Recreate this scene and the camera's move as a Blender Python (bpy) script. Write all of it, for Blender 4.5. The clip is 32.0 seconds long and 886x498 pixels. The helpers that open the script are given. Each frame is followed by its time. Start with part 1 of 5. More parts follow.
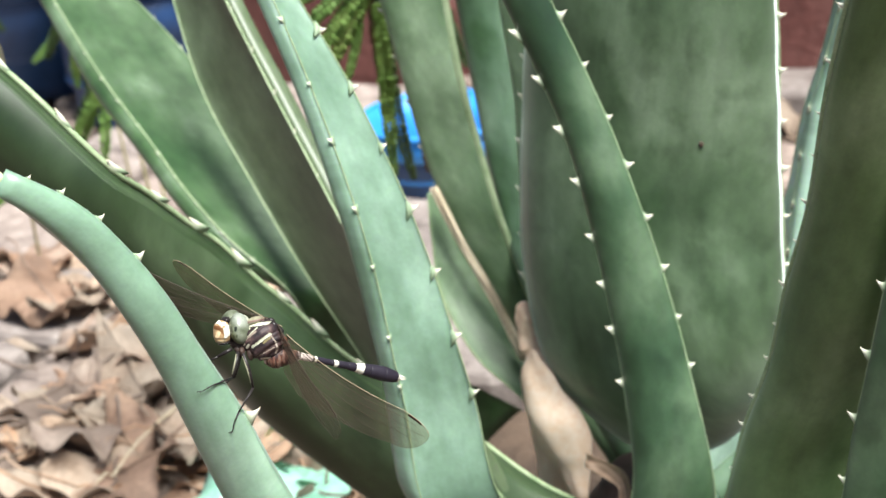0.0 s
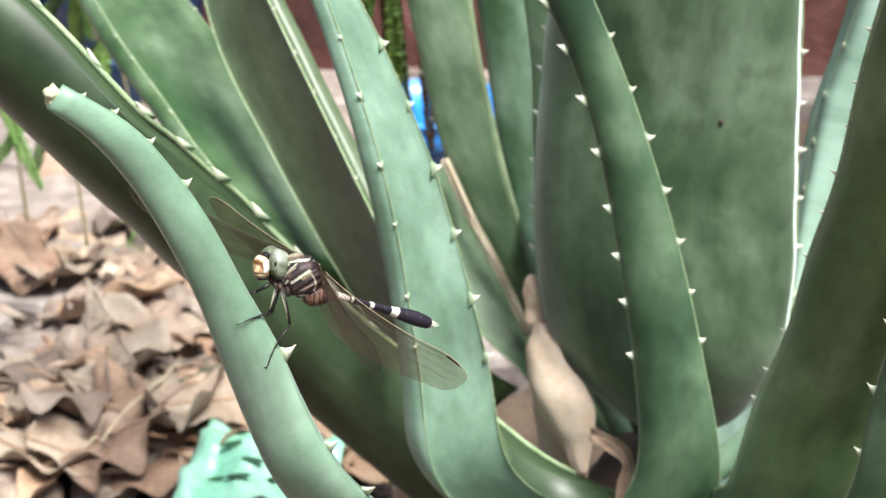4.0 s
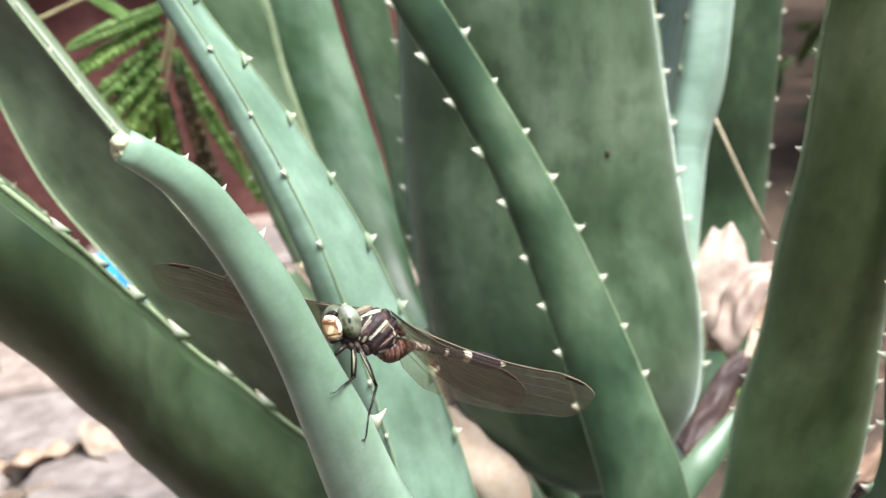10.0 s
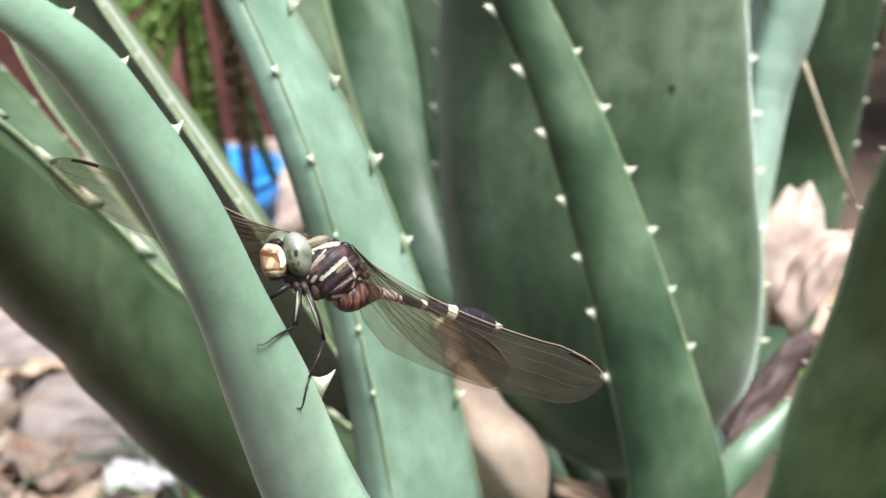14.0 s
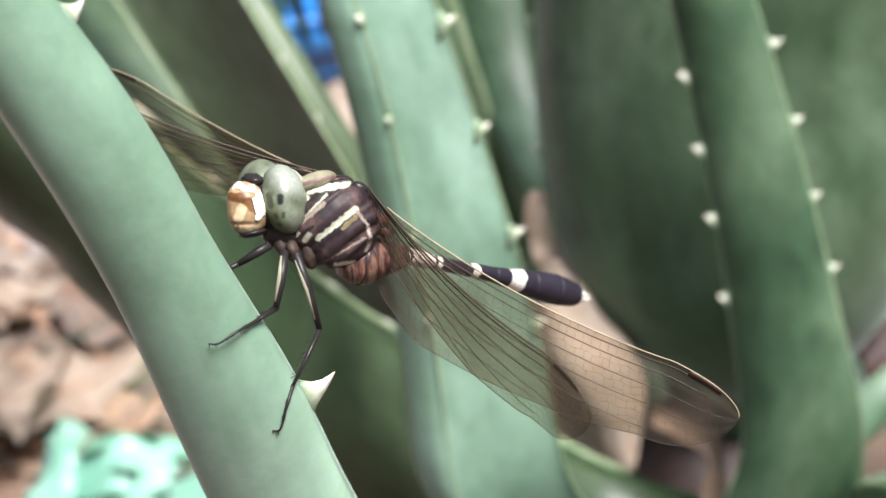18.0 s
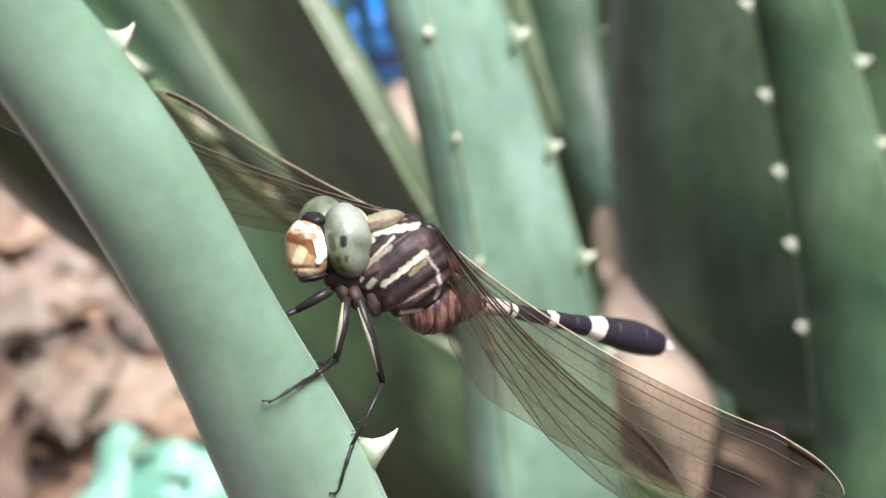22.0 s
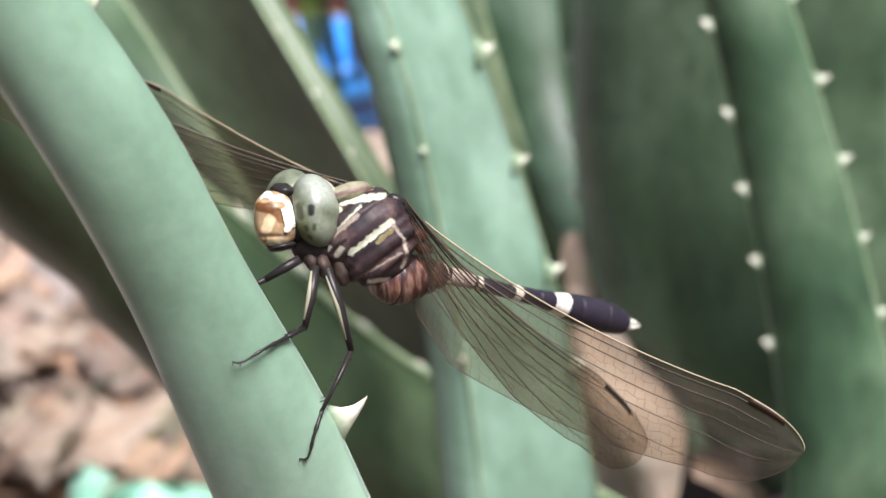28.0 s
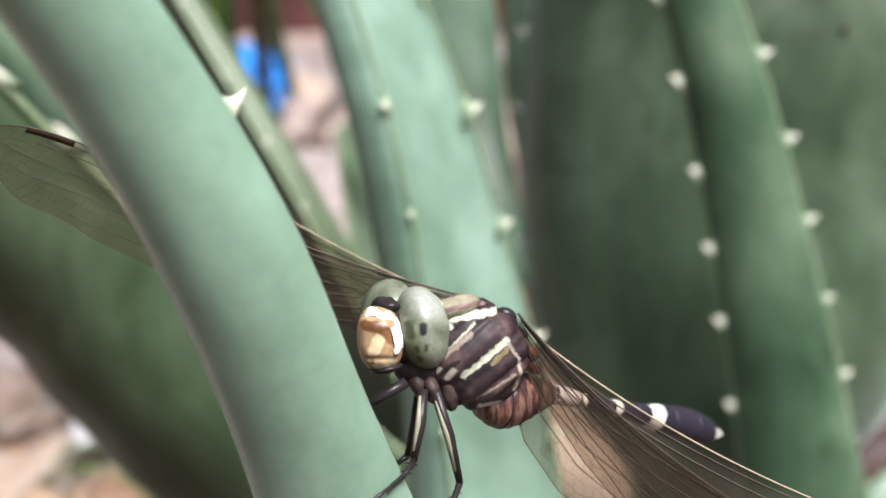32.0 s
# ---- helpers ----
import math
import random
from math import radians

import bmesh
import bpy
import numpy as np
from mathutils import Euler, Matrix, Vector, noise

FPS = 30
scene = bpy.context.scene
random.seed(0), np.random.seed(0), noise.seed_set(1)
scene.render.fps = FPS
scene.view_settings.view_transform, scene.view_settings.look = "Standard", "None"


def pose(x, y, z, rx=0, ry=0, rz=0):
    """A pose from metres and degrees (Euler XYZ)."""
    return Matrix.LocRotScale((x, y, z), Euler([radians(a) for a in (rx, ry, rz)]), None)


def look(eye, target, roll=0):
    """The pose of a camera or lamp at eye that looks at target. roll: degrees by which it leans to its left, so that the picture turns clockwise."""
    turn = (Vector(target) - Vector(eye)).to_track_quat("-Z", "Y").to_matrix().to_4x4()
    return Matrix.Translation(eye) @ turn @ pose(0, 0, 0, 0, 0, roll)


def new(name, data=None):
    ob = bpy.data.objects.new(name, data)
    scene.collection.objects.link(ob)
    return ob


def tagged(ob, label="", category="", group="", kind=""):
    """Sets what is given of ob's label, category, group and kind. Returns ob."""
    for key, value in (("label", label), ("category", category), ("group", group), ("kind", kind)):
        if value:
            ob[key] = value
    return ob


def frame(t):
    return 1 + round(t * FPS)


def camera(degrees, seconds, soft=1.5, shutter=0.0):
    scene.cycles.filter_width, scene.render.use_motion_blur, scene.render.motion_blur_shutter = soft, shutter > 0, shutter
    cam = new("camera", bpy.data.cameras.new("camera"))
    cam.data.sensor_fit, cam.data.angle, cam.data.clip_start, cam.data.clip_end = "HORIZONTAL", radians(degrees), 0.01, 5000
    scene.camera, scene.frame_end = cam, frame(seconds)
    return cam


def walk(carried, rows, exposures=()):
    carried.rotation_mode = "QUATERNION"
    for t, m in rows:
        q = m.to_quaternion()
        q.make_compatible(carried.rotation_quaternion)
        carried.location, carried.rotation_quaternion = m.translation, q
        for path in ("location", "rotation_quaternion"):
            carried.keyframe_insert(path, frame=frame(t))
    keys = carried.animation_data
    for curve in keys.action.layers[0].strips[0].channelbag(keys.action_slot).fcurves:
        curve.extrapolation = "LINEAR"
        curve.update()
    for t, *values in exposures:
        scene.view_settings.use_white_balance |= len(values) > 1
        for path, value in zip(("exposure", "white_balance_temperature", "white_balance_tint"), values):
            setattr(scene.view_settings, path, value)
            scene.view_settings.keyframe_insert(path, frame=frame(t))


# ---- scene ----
DEG = 33.99
cam = camera(DEG, 32.0, 1.5)
PATH = [
    (0, (0.06740, -0.00580, 0.39343), (0.00574, 0.26261, 0.27446), -4.82),
    (0.5, (0.06369, -0.00759, 0.39453), (0.00320, 0.26123, 0.27588), -3.97),
    (1, (0.06025, -0.01368, 0.39033), (0.00160, 0.25671, 0.27437), -3.44),
    (1.5, (0.05470, -0.01595, 0.39109), (-0.00290, 0.25457, 0.27490), -2.87),
    (2, (0.05838, -0.01843, 0.39241), (-0.00182, 0.25209, 0.27754), -3.12),
    (2.5, (0.05809, -0.01642, 0.39180), (-0.00345, 0.25358, 0.27641), -3.16),
    (4.5, (0.04265, -0.01290, 0.37792), (-0.00508, 0.25829, 0.25885), -0.27),
    (5, (0.03017, -0.00719, 0.37563), (0.00134, 0.26703, 0.25744), -0.18),
    (5.5, (0.01802, 0.00135, 0.37534), (0.01067, 0.27820, 0.26001), -0.38),
    (6, (0.00000, 0.00000, 0.37100), (-0.00038, 0.27798, 0.25819), -0.02),
    (6.5, (-0.01051, 0.00282, 0.37448), (-0.00973, 0.28249, 0.26593), -0.60),
    (7, (-0.01190, 0.00520, 0.37418), (-0.00852, 0.28655, 0.27011), -3.04),
    (7.5, (-0.01591, 0.00372, 0.36699), (-0.00967, 0.28544, 0.26405), -4.89),
    (8, (-0.02222, 0.00335, 0.35566), (-0.00516, 0.28428, 0.25180), -5.00),
    (8.5, (-0.02829, 0.00087, 0.35463), (-0.00422, 0.28265, 0.25453), -6.07),
    (9, (-0.03635, -0.00025, 0.34947), (-0.01136, 0.28282, 0.25331), -6.94),
    (9.5, (-0.04404, 0.00182, 0.34716), (-0.02062, 0.28592, 0.25367), -7.47),
    (10, (-0.04385, 0.00213, 0.34971), (-0.01888, 0.28694, 0.25882), -7.95),
    (10.5, (-0.04310, 0.00072, 0.35070), (-0.01771, 0.28616, 0.26193), -8.14),
    (11, (-0.04336, 0.00112, 0.34853), (-0.01903, 0.28709, 0.26118), -8.20),
    (11.5, (-0.03257, 0.00589, 0.34952), (-0.01140, 0.29220, 0.26244), -8.78),
    (12, (-0.01907, 0.02074, 0.35788), (-0.00181, 0.30781, 0.27247), -8.94),
    (12.5, (-0.01880, 0.02672, 0.34365), (-0.00895, 0.31310, 0.25484), -8.08),
    (13, (-0.01846, 0.03047, 0.33476), (-0.01421, 0.31361, 0.23571), -6.90),
    (13.5, (-0.02147, 0.04474, 0.33246), (-0.01614, 0.32692, 0.23077), -5.38),
    (14, (-0.02526, 0.06034, 0.32708), (-0.01688, 0.34259, 0.22575), -3.79),
    (14.5, (-0.02384, 0.07866, 0.32908), (-0.01558, 0.35996, 0.22514), -2.74),
    (15, (-0.02818, 0.08824, 0.32294), (-0.02188, 0.36737, 0.21316), -2.12),
    (15.5, (-0.03337, 0.10460, 0.31906), (-0.02764, 0.38158, 0.20395), -1.48),
    (17.5, (-0.02002, 0.13101, 0.31505), (-0.02620, 0.40188, 0.18624), -2.91),
    (18, (-0.01826, 0.13362, 0.31385), (-0.03343, 0.40155, 0.17974), -2.71),
    (18.5, (-0.01951, 0.13496, 0.30886), (-0.04275, 0.40092, 0.17202), -3.09),
    (19, (-0.01808, 0.13879, 0.31242), (-0.04271, 0.40427, 0.17489), -3.10),
    (19.5, (-0.01391, 0.14823, 0.31739), (-0.04041, 0.41384, 0.18048), -3.12),
    (20, (-0.01872, 0.14762, 0.31493), (-0.04810, 0.41328, 0.17869), -3.12),
    (20.5, (-0.02088, 0.14711, 0.31313), (-0.05118, 0.41283, 0.17721), -2.95),
    (21, (-0.02037, 0.14754, 0.31369), (-0.05095, 0.41339, 0.17808), -2.83),
    (21.5, (-0.02118, 0.14656, 0.31484), (-0.04997, 0.41305, 0.18011), -2.59),
    (22, (-0.02057, 0.14631, 0.31276), (-0.04755, 0.41322, 0.17849), -2.51),
    (22.5, (-0.02453, 0.14695, 0.31218), (-0.04504, 0.41520, 0.17945), -2.07),
    (23, (-0.02847, 0.14506, 0.30680), (-0.04083, 0.41554, 0.17761), -1.60),
    (23.5, (-0.02544, 0.14567, 0.30579), (-0.03265, 0.41820, 0.18060), -1.11),
    (24, (-0.02582, 0.14528, 0.30657), (-0.03184, 0.41870, 0.18326), -1.17),
    (24.5, (-0.02617, 0.14509, 0.30736), (-0.03322, 0.41873, 0.18460), -1.06),
    (25, (-0.02640, 0.14360, 0.30790), (-0.03544, 0.41769, 0.18628), -1.05),
    (25.5, (-0.02570, 0.14134, 0.30714), (-0.03690, 0.41583, 0.18662), -1.31),
    (26, (-0.02710, 0.14128, 0.30746), (-0.03972, 0.41550, 0.18646), -1.39),
    (26.5, (-0.02719, 0.14211, 0.30529), (-0.04155, 0.41546, 0.18252), -1.55),
    (28.5, (-0.01854, 0.13872, 0.30774), (-0.04216, 0.41135, 0.18479), -2.90),
    (29, (-0.02065, 0.13737, 0.31107), (-0.04641, 0.41045, 0.18956), -2.84),
    (29.5, (-0.02395, 0.13828, 0.30862), (-0.04871, 0.41093, 0.18596), -2.44),
    (30, (-0.02780, 0.13871, 0.30782), (-0.04881, 0.41125, 0.18419), -2.05),
    (30.5, (-0.03791, 0.13982, 0.30630), (-0.05429, 0.41268, 0.18269), -1.24),
    (31, (-0.04547, 0.14640, 0.30439), (-0.05210, 0.41978, 0.18103), -0.20),
    (31.5, (-0.04536, 0.15324, 0.30892), (-0.03898, 0.42776, 0.18809), 0.18),
    (32, (-0.04326, 0.15502, 0.30946), (-0.03233, 0.42952, 0.18891), 0.47),
]
walk(cam, [(t, look(eye, target, roll)) for t, eye, target, roll in PATH], [(0, 1.08, 6420, 6), (6, 1.09, 6400, 7), (10, 1.18, 6320, 10), (14, 1.10, 6340, 11), (24, 1.07, 6260, 14), (32, 1.0, 6290, 15)])

# ---- light: bright open shade under a soft sky ----
world = bpy.data.worlds.new("sky")
scene.world = world
world.use_nodes = True
wn = world.node_tree.nodes
sky = wn.new("ShaderNodeTexSky")
sky.sky_type, sky.sun_disc = "NISHITA", False
sky.sun_elevation, sky.sun_rotation = radians(66), radians(129)
sky.air_density, sky.dust_density = 1.0, 3.0
world.node_tree.links.new(sky.outputs[0], wn["Background"].inputs[0])
wn["Background"].inputs[1].default_value = 0.045
sun_data = bpy.data.lights.new("sun", "SUN")
sun_data.energy, sun_data.angle, sun_data.color = 4.8, radians(27), (1.0, 0.98, 0.95)
sun = new("sun", sun_data)
sun.matrix_world = look((0.8, -0.35, 2.4), (0, 0.3, 0))


# ---- materials ----
def material(name, rough=0.5, metal=0.0):
    m = bpy.data.materials.new(name)
    m.use_nodes = True
    b = m.node_tree.nodes["Principled BSDF"]
    b.inputs["Roughness"].default_value, b.inputs["Metallic"].default_value = rough, metal
    return m, m.node_tree.nodes, m.node_tree.links, b


def ramp_of(n, l, fac, stops):
    r = n.new("ShaderNodeValToRGB")
    e = r.color_ramp.elements
    while len(e) < len(stops):
        e.new(0.5)
    for el, (p, c) in zip(e, stops):
        el.position, el.color = p, (*c, 1)
    l.new(fac, r.inputs[0])
    return r.outputs[0]


def noisy(n, l, scale, detail=4.0, stretch=(1, 1, 1), rough=0.55):
    tc = n.new("ShaderNodeTexCoord")
    mp = n.new("ShaderNodeMapping")
    mp.inputs["Scale"].default_value = stretch
    l.new(tc.outputs["Object"], mp.inputs[0])
    t = n.new("ShaderNodeTexNoise")
    t.inputs["Scale"].default_value, t.inputs["Detail"].default_value, t.inputs["Roughness"].default_value = scale, detail, rough
    l.new(mp.outputs[0], t.inputs["Vector"])
    return t.outputs["Fac"]


def blend(n, l, fac, a, b, mode="MIX"):
    m = n.new("ShaderNodeMix")
    m.data_type, m.blend_type = "RGBA", mode
    for src, i in ((fac, 0), (a, 6), (b, 7)):
        if isinstance(src, (float, int)):
            m.inputs[i].default_value = src
        elif isinstance(src, tuple):
            m.inputs[i].default_value = (*src, 1)
        else:
            l.new(src, m.inputs[i])
    return m.outputs[2]


def bumped(n, l, b, height, strength, distance):
    bp = n.new("ShaderNodeBump")
    bp.inputs["Strength"].default_value, bp.inputs["Distance"].default_value = strength, distance
    l.new(height, bp.inputs["Height"])
    l.new(bp.outputs[0], b.inputs["Normal"])


def mottled(name, stops, scale, rough=0.6, bump=0.2, dist=0.001, fine=None, stretch=(1, 1, 1), vary=0.0, detail=5.0):
    m, n, l, b = material(name, rough)
    fac = noisy(n, l, scale, detail, stretch)
    col = ramp_of(n, l, fac, stops)
    fine_fac = noisy(n, l, fine or scale * 9, 3.0)
    col = blend(n, l, 0.25, col, ramp_of(n, l, fine_fac, [(0.3, (0.25, 0.25, 0.25)), (0.7, (0.85, 0.85, 0.85))]), "OVERLAY")
    if vary:
        oi = n.new("ShaderNodeObjectInfo")
        tint = ramp_of(n, l, oi.outputs["Random"], [(0.0, (1 - vary, 1 - vary, 1 - vary)), (0.5, (1, 1, 1)), (1.0, (1, 1 - vary * 0.45, 1 - vary * 0.8))])
        col = blend(n, l, 1.0, col, tint, "MULTIPLY")
    l.new(col, b.inputs["Base Color"])
    bumped(n, l, b, fine_fac, bump, dist)
    return m


def aloe_skin(name, dark, mid, pale, waxy=0.22, spread=0.17, bloom=0.17, dirt=0.6):
    """Waxy grey-green skin: broad cloudy bloom, long faint streaks along the leaf, fine pores. UV u runs across, v along (m)."""
    m, n, l, b = material(name, 0.42)
    tc = n.new("ShaderNodeTexCoord")

    def field(scale, sx, sy, detail):
        mp = n.new("ShaderNodeMapping")
        mp.inputs["Scale"].default_value = (sx, sy, 1)
        l.new(tc.outputs["UV"], mp.inputs[0])
        t = n.new("ShaderNodeTexNoise")
        t.inputs["Scale"].default_value, t.inputs["Detail"].default_value = scale, detail
        l.new(mp.outputs[0], t.inputs["Vector"])
        return t.outputs["Fac"]

    cloud = field(38, 1, 0.6, 5)
    streak = field(70, 3.0, 0.12, 3)
    pore = field(900, 1, 1, 2)
    fleck = field(260, 1, 0.6, 6)
    col = ramp_of(n, l, cloud, [(0.5 - spread, dark), (0.5, mid), (0.5 + spread, pale)])
    stain = field(95, 1, 0.7, 4)
    col = blend(n, l, dirt, col, ramp_of(n, l, stain, [(0.52, (1, 1, 1)), (0.66, (0.62, 0.66, 0.6))]), "MULTIPLY")
    col = blend(n, l, 0.2, col, ramp_of(n, l, streak, [(0.3, (0.32, 0.32, 0.32)), (0.7, (0.72, 0.72, 0.72))]), "OVERLAY")
    col = blend(n, l, 0.35, col, ramp_of(n, l, fleck, [(0.36, (0.36, 0.38, 0.36)), (0.64, (0.62, 0.62, 0.62))]), "OVERLAY")
    col = blend(n, l, 0.06, col, ramp_of(n, l, pore, [(0.35, (0.2, 0.2, 0.2)), (0.65, (0.8, 0.8, 0.8))]), "OVERLAY")
    l.new(col, b.inputs["Base Color"])
    l.new(ramp_of(n, l, cloud, [(0.3, (0.34, 0.34, 0.34)), (0.7, (0.55, 0.55, 0.55))]), b.inputs["Roughness"])
    b.inputs["Subsurface Weight"].default_value = 0.15
    b.inputs["Subsurface Radius"].default_value = (0.002, 0.004, 0.001)
    b.inputs["Coat Weight"].default_value, b.inputs["Coat Roughness"].default_value = waxy, 0.4
    b.inputs["Sheen Weight"].default_value, b.inputs["Sheen Roughness"].default_value = bloom, 0.35
    b.inputs["Sheen Tint"].default_value = (0.80, 0.95, 0.88, 1)
    bumped(n, l, b, pore, 0.05, 0.0003)
    return m


SKIN = aloe_skin("aloe_skin", (0.078, 0.133, 0.065), (0.144, 0.222, 0.123), (0.235, 0.326, 0.204), spread=0.15)
# lowered all over to take in shade on the broad leaf's lower part
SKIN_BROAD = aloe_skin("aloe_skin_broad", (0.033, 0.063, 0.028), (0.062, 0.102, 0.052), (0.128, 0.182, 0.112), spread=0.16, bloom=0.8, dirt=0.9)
# deep green of its own, darkened further for leaves that stand in shade
SKIN_DEEP_SHADED = aloe_skin("aloe_skin_deep_shaded", (0.019, 0.048, 0.021), (0.041, 0.084, 0.040), (0.090, 0.146, 0.080), spread=0.15, bloom=0.08, dirt=0.75)
SKIN_PALE = aloe_skin("aloe_skin_pale", (0.150, 0.253, 0.168), (0.215, 0.341, 0.242), (0.322, 0.464, 0.350), waxy=0.45, dirt=0.35)
SKIN_WAXY = aloe_skin("aloe_skin_waxy", (0.126, 0.212, 0.144), (0.178, 0.282, 0.206), (0.258, 0.380, 0.294), waxy=0.4, dirt=0.35)
SKIN_BLUE = aloe_skin("aloe_skin_blue", (0.045, 0.095, 0.042), (0.090, 0.160, 0.095), (0.165, 0.250, 0.170), spread=0.13)
SKIN_BLOOM = aloe_skin("aloe_skin_bloom", (0.257, 0.392, 0.303), (0.356, 0.515, 0.421), (0.455, 0.616, 0.518), bloom=0.15)
SKIN_FRESH = aloe_skin("aloe_skin_fresh", (0.036, 0.080, 0.028), (0.066, 0.122, 0.051), (0.140, 0.212, 0.122), spread=0.14, bloom=0.08)
# lime green brought down so that the shaded underside is in the colour
SKIN_LIME_SHADED = aloe_skin("aloe_skin_lime_shaded", (0.022, 0.042, 0.016), (0.038, 0.065, 0.028), (0.074, 0.112, 0.056), waxy=0.10, bloom=0.03)
SKIN_MOSS = aloe_skin("aloe_skin_moss", (0.050, 0.096, 0.026), (0.096, 0.156, 0.057), (0.178, 0.246, 0.120), bloom=0.3)
# dull brownish green with the shade of the leaf's underside mixed into it
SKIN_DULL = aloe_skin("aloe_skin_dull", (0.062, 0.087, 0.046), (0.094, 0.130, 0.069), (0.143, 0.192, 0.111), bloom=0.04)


def tooth_horn():
    """Leaf green at the root, horny cream at the tip."""
    m, n, l, b = material("tooth_horn", 0.5)
    tc = n.new("ShaderNodeTexCoord")
    sep = n.new("ShaderNodeSeparateXYZ")
    l.new(tc.outputs["Generated"], sep.inputs[0])
    col = ramp_of(n, l, sep.outputs[2], [(0.28, (0.24, 0.32, 0.20)), (0.5, (0.60, 0.63, 0.47)), (0.75, (0.82, 0.80, 0.68)), (1.0, (0.70, 0.60, 0.45))])
    l.new(blend(n, l, 0.2, col, ramp_of(n, l, noisy(n, l, 6, 3.0), [(0.3, (0.3, 0.3, 0.3)), (0.7, (0.7, 0.7, 0.7))]), "OVERLAY"), b.inputs["Base Color"])
    return m


TOOTH = tooth_horn()
MARGIN = mottled("leaf_margin", [(0.3, (0.22, 0.31, 0.16)), (0.7, (0.38, 0.46, 0.28))], 200, 0.45, 0.05)
DRY_PALE = mottled("dry_leaf_pale", [(0.25, (0.42, 0.31, 0.25)), (0.5, (0.64, 0.51, 0.44)), (0.8, (0.76, 0.64, 0.56))], 30, 0.55, 0.2, 0.0005)
SHEATH = mottled("sheath_skin", [(0.28, (0.68, 0.48, 0.35)), (0.48, (0.83, 0.64, 0.49)), (0.75, (0.90, 0.75, 0.60))], 45, 0.55, 0.35, 0.0006, stretch=(1, 1, 0.35))
# tan dead leaf with the broad leaf's shadow put into its colour
DRY_SHADED = mottled("dry_leaf_shaded", [(0.25, (0.15, 0.095, 0.06)), (0.5, (0.26, 0.175, 0.12)), (0.8, (0.36, 0.26, 0.18))], 26, 0.6, 0.25, 0.0005)
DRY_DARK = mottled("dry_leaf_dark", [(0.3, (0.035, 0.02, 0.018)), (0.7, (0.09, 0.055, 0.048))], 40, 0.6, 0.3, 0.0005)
LITTER = mottled("litter_leaf", [(0.2, (0.180, 0.113, 0.072)), (0.42, (0.386, 0.289, 0.218)), (0.8, (0.501, 0.421, 0.339))], 40, 0.7, 0.5, 0.0006, vary=0.4)
LITTER_GREY = mottled("litter_leaf_grey", [(0.2, (0.116, 0.076, 0.058)), (0.5, (0.283, 0.213, 0.173)), (0.8, (0.399, 0.327, 0.273))], 40, 0.7, 0.5, 0.0006, vary=0.45)
PAVER = mottled("paving_stone", [(0.25, (0.132, 0.107, 0.097)), (0.5, (0.263, 0.221, 0.203)), (0.75, (0.403, 0.351, 0.322))], 70, 0.85, 0.7, 0.0015, vary=0.25)
SOIL = mottled("soil", [(0.25, (0.03, 0.02, 0.014)), (0.6, (0.10, 0.066, 0.045)), (0.9, (0.22, 0.16, 0.115))], 14, 0.9, 0.9, 0.004)
BLUE = mottled("blue_plastic", [(0.3, (0.03, 0.24, 0.72)), (0.7, (0.05, 0.33, 0.85))], 12, 0.35, 0.05)
NAVY = mottled("navy_plastic", [(0.3, (0.012, 0.035, 0.11)), (0.7, (0.02, 0.07, 0.19))], 8, 0.45, 0.1)
MINT = mottled("green_plastic", [(0.3, (0.22, 0.56, 0.38)), (0.7, (0.48, 0.80, 0.63))], 40, 0.28, 0.1)
BRICK = mottled("old_brick", [(0.25, (0.06, 0.022, 0.018)), (0.55, (0.14, 0.050, 0.042)), (0.8, (0.30, 0.145, 0.125))], 12, 0.85, 0.6, 0.003, vary=0.3)
FROND = mottled("frond_green", [(0.3, (0.14, 0.30, 0.055)), (0.7, (0.32, 0.52, 0.15))], 60, 0.5, 0.2, vary=0.3)
# dark green of hanging feathers; on the shrubs it also stands for deep shade
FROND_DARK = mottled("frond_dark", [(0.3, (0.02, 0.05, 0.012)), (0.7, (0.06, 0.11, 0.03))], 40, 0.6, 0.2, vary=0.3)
FROND_BROWN = mottled("frond_brown", [(0.3, (0.035, 0.022, 0.010)), (0.7, (0.13, 0.085, 0.035))], 60, 0.65, 0.2, vary=0.3)
for thin in (SHEATH, DRY_PALE, FROND):
    nt = thin.node_tree
    pb = nt.nodes["Principled BSDF"]
    through_leaf, both = nt.nodes.new("ShaderNodeBsdfTranslucent"), nt.nodes.new("ShaderNodeMixShader")
    nt.links.new(pb.inputs["Base Color"].links[0].from_socket, through_leaf.inputs[0])
    both.inputs[0].default_value = 0.15 if thin is SHEATH else 0.4
    nt.links.new(pb.outputs[0], both.inputs[1])
    nt.links.new(through_leaf.outputs[0], both.inputs[2])
    nt.links.new(both.outputs[0], nt.nodes["Material Output"].inputs[0])
TWIG = mottled("twig", [(0.3, (0.28, 0.24, 0.12)), (0.7, (0.45, 0.42, 0.22))], 60, 0.6, 0.2)
STRAW = mottled("straw", [(0.3, (0.45, 0.36, 0.24)), (0.7, (0.66, 0.57, 0.42))], 60, 0.6, 0.2)


# ---- mesh helpers ----
def mesh_of(name, bm, *mats, smooth=True):
    me = bpy.data.meshes.new(name)
    bmesh.ops.recalc_face_normals(bm, faces=bm.faces)
    bm.to_mesh(me)
    bm.free()
    for m in mats:
        me.materials.append(m)
    if smooth:
        me.polygons.foreach_set("use_smooth", [True] * len(me.polygons))
    return me


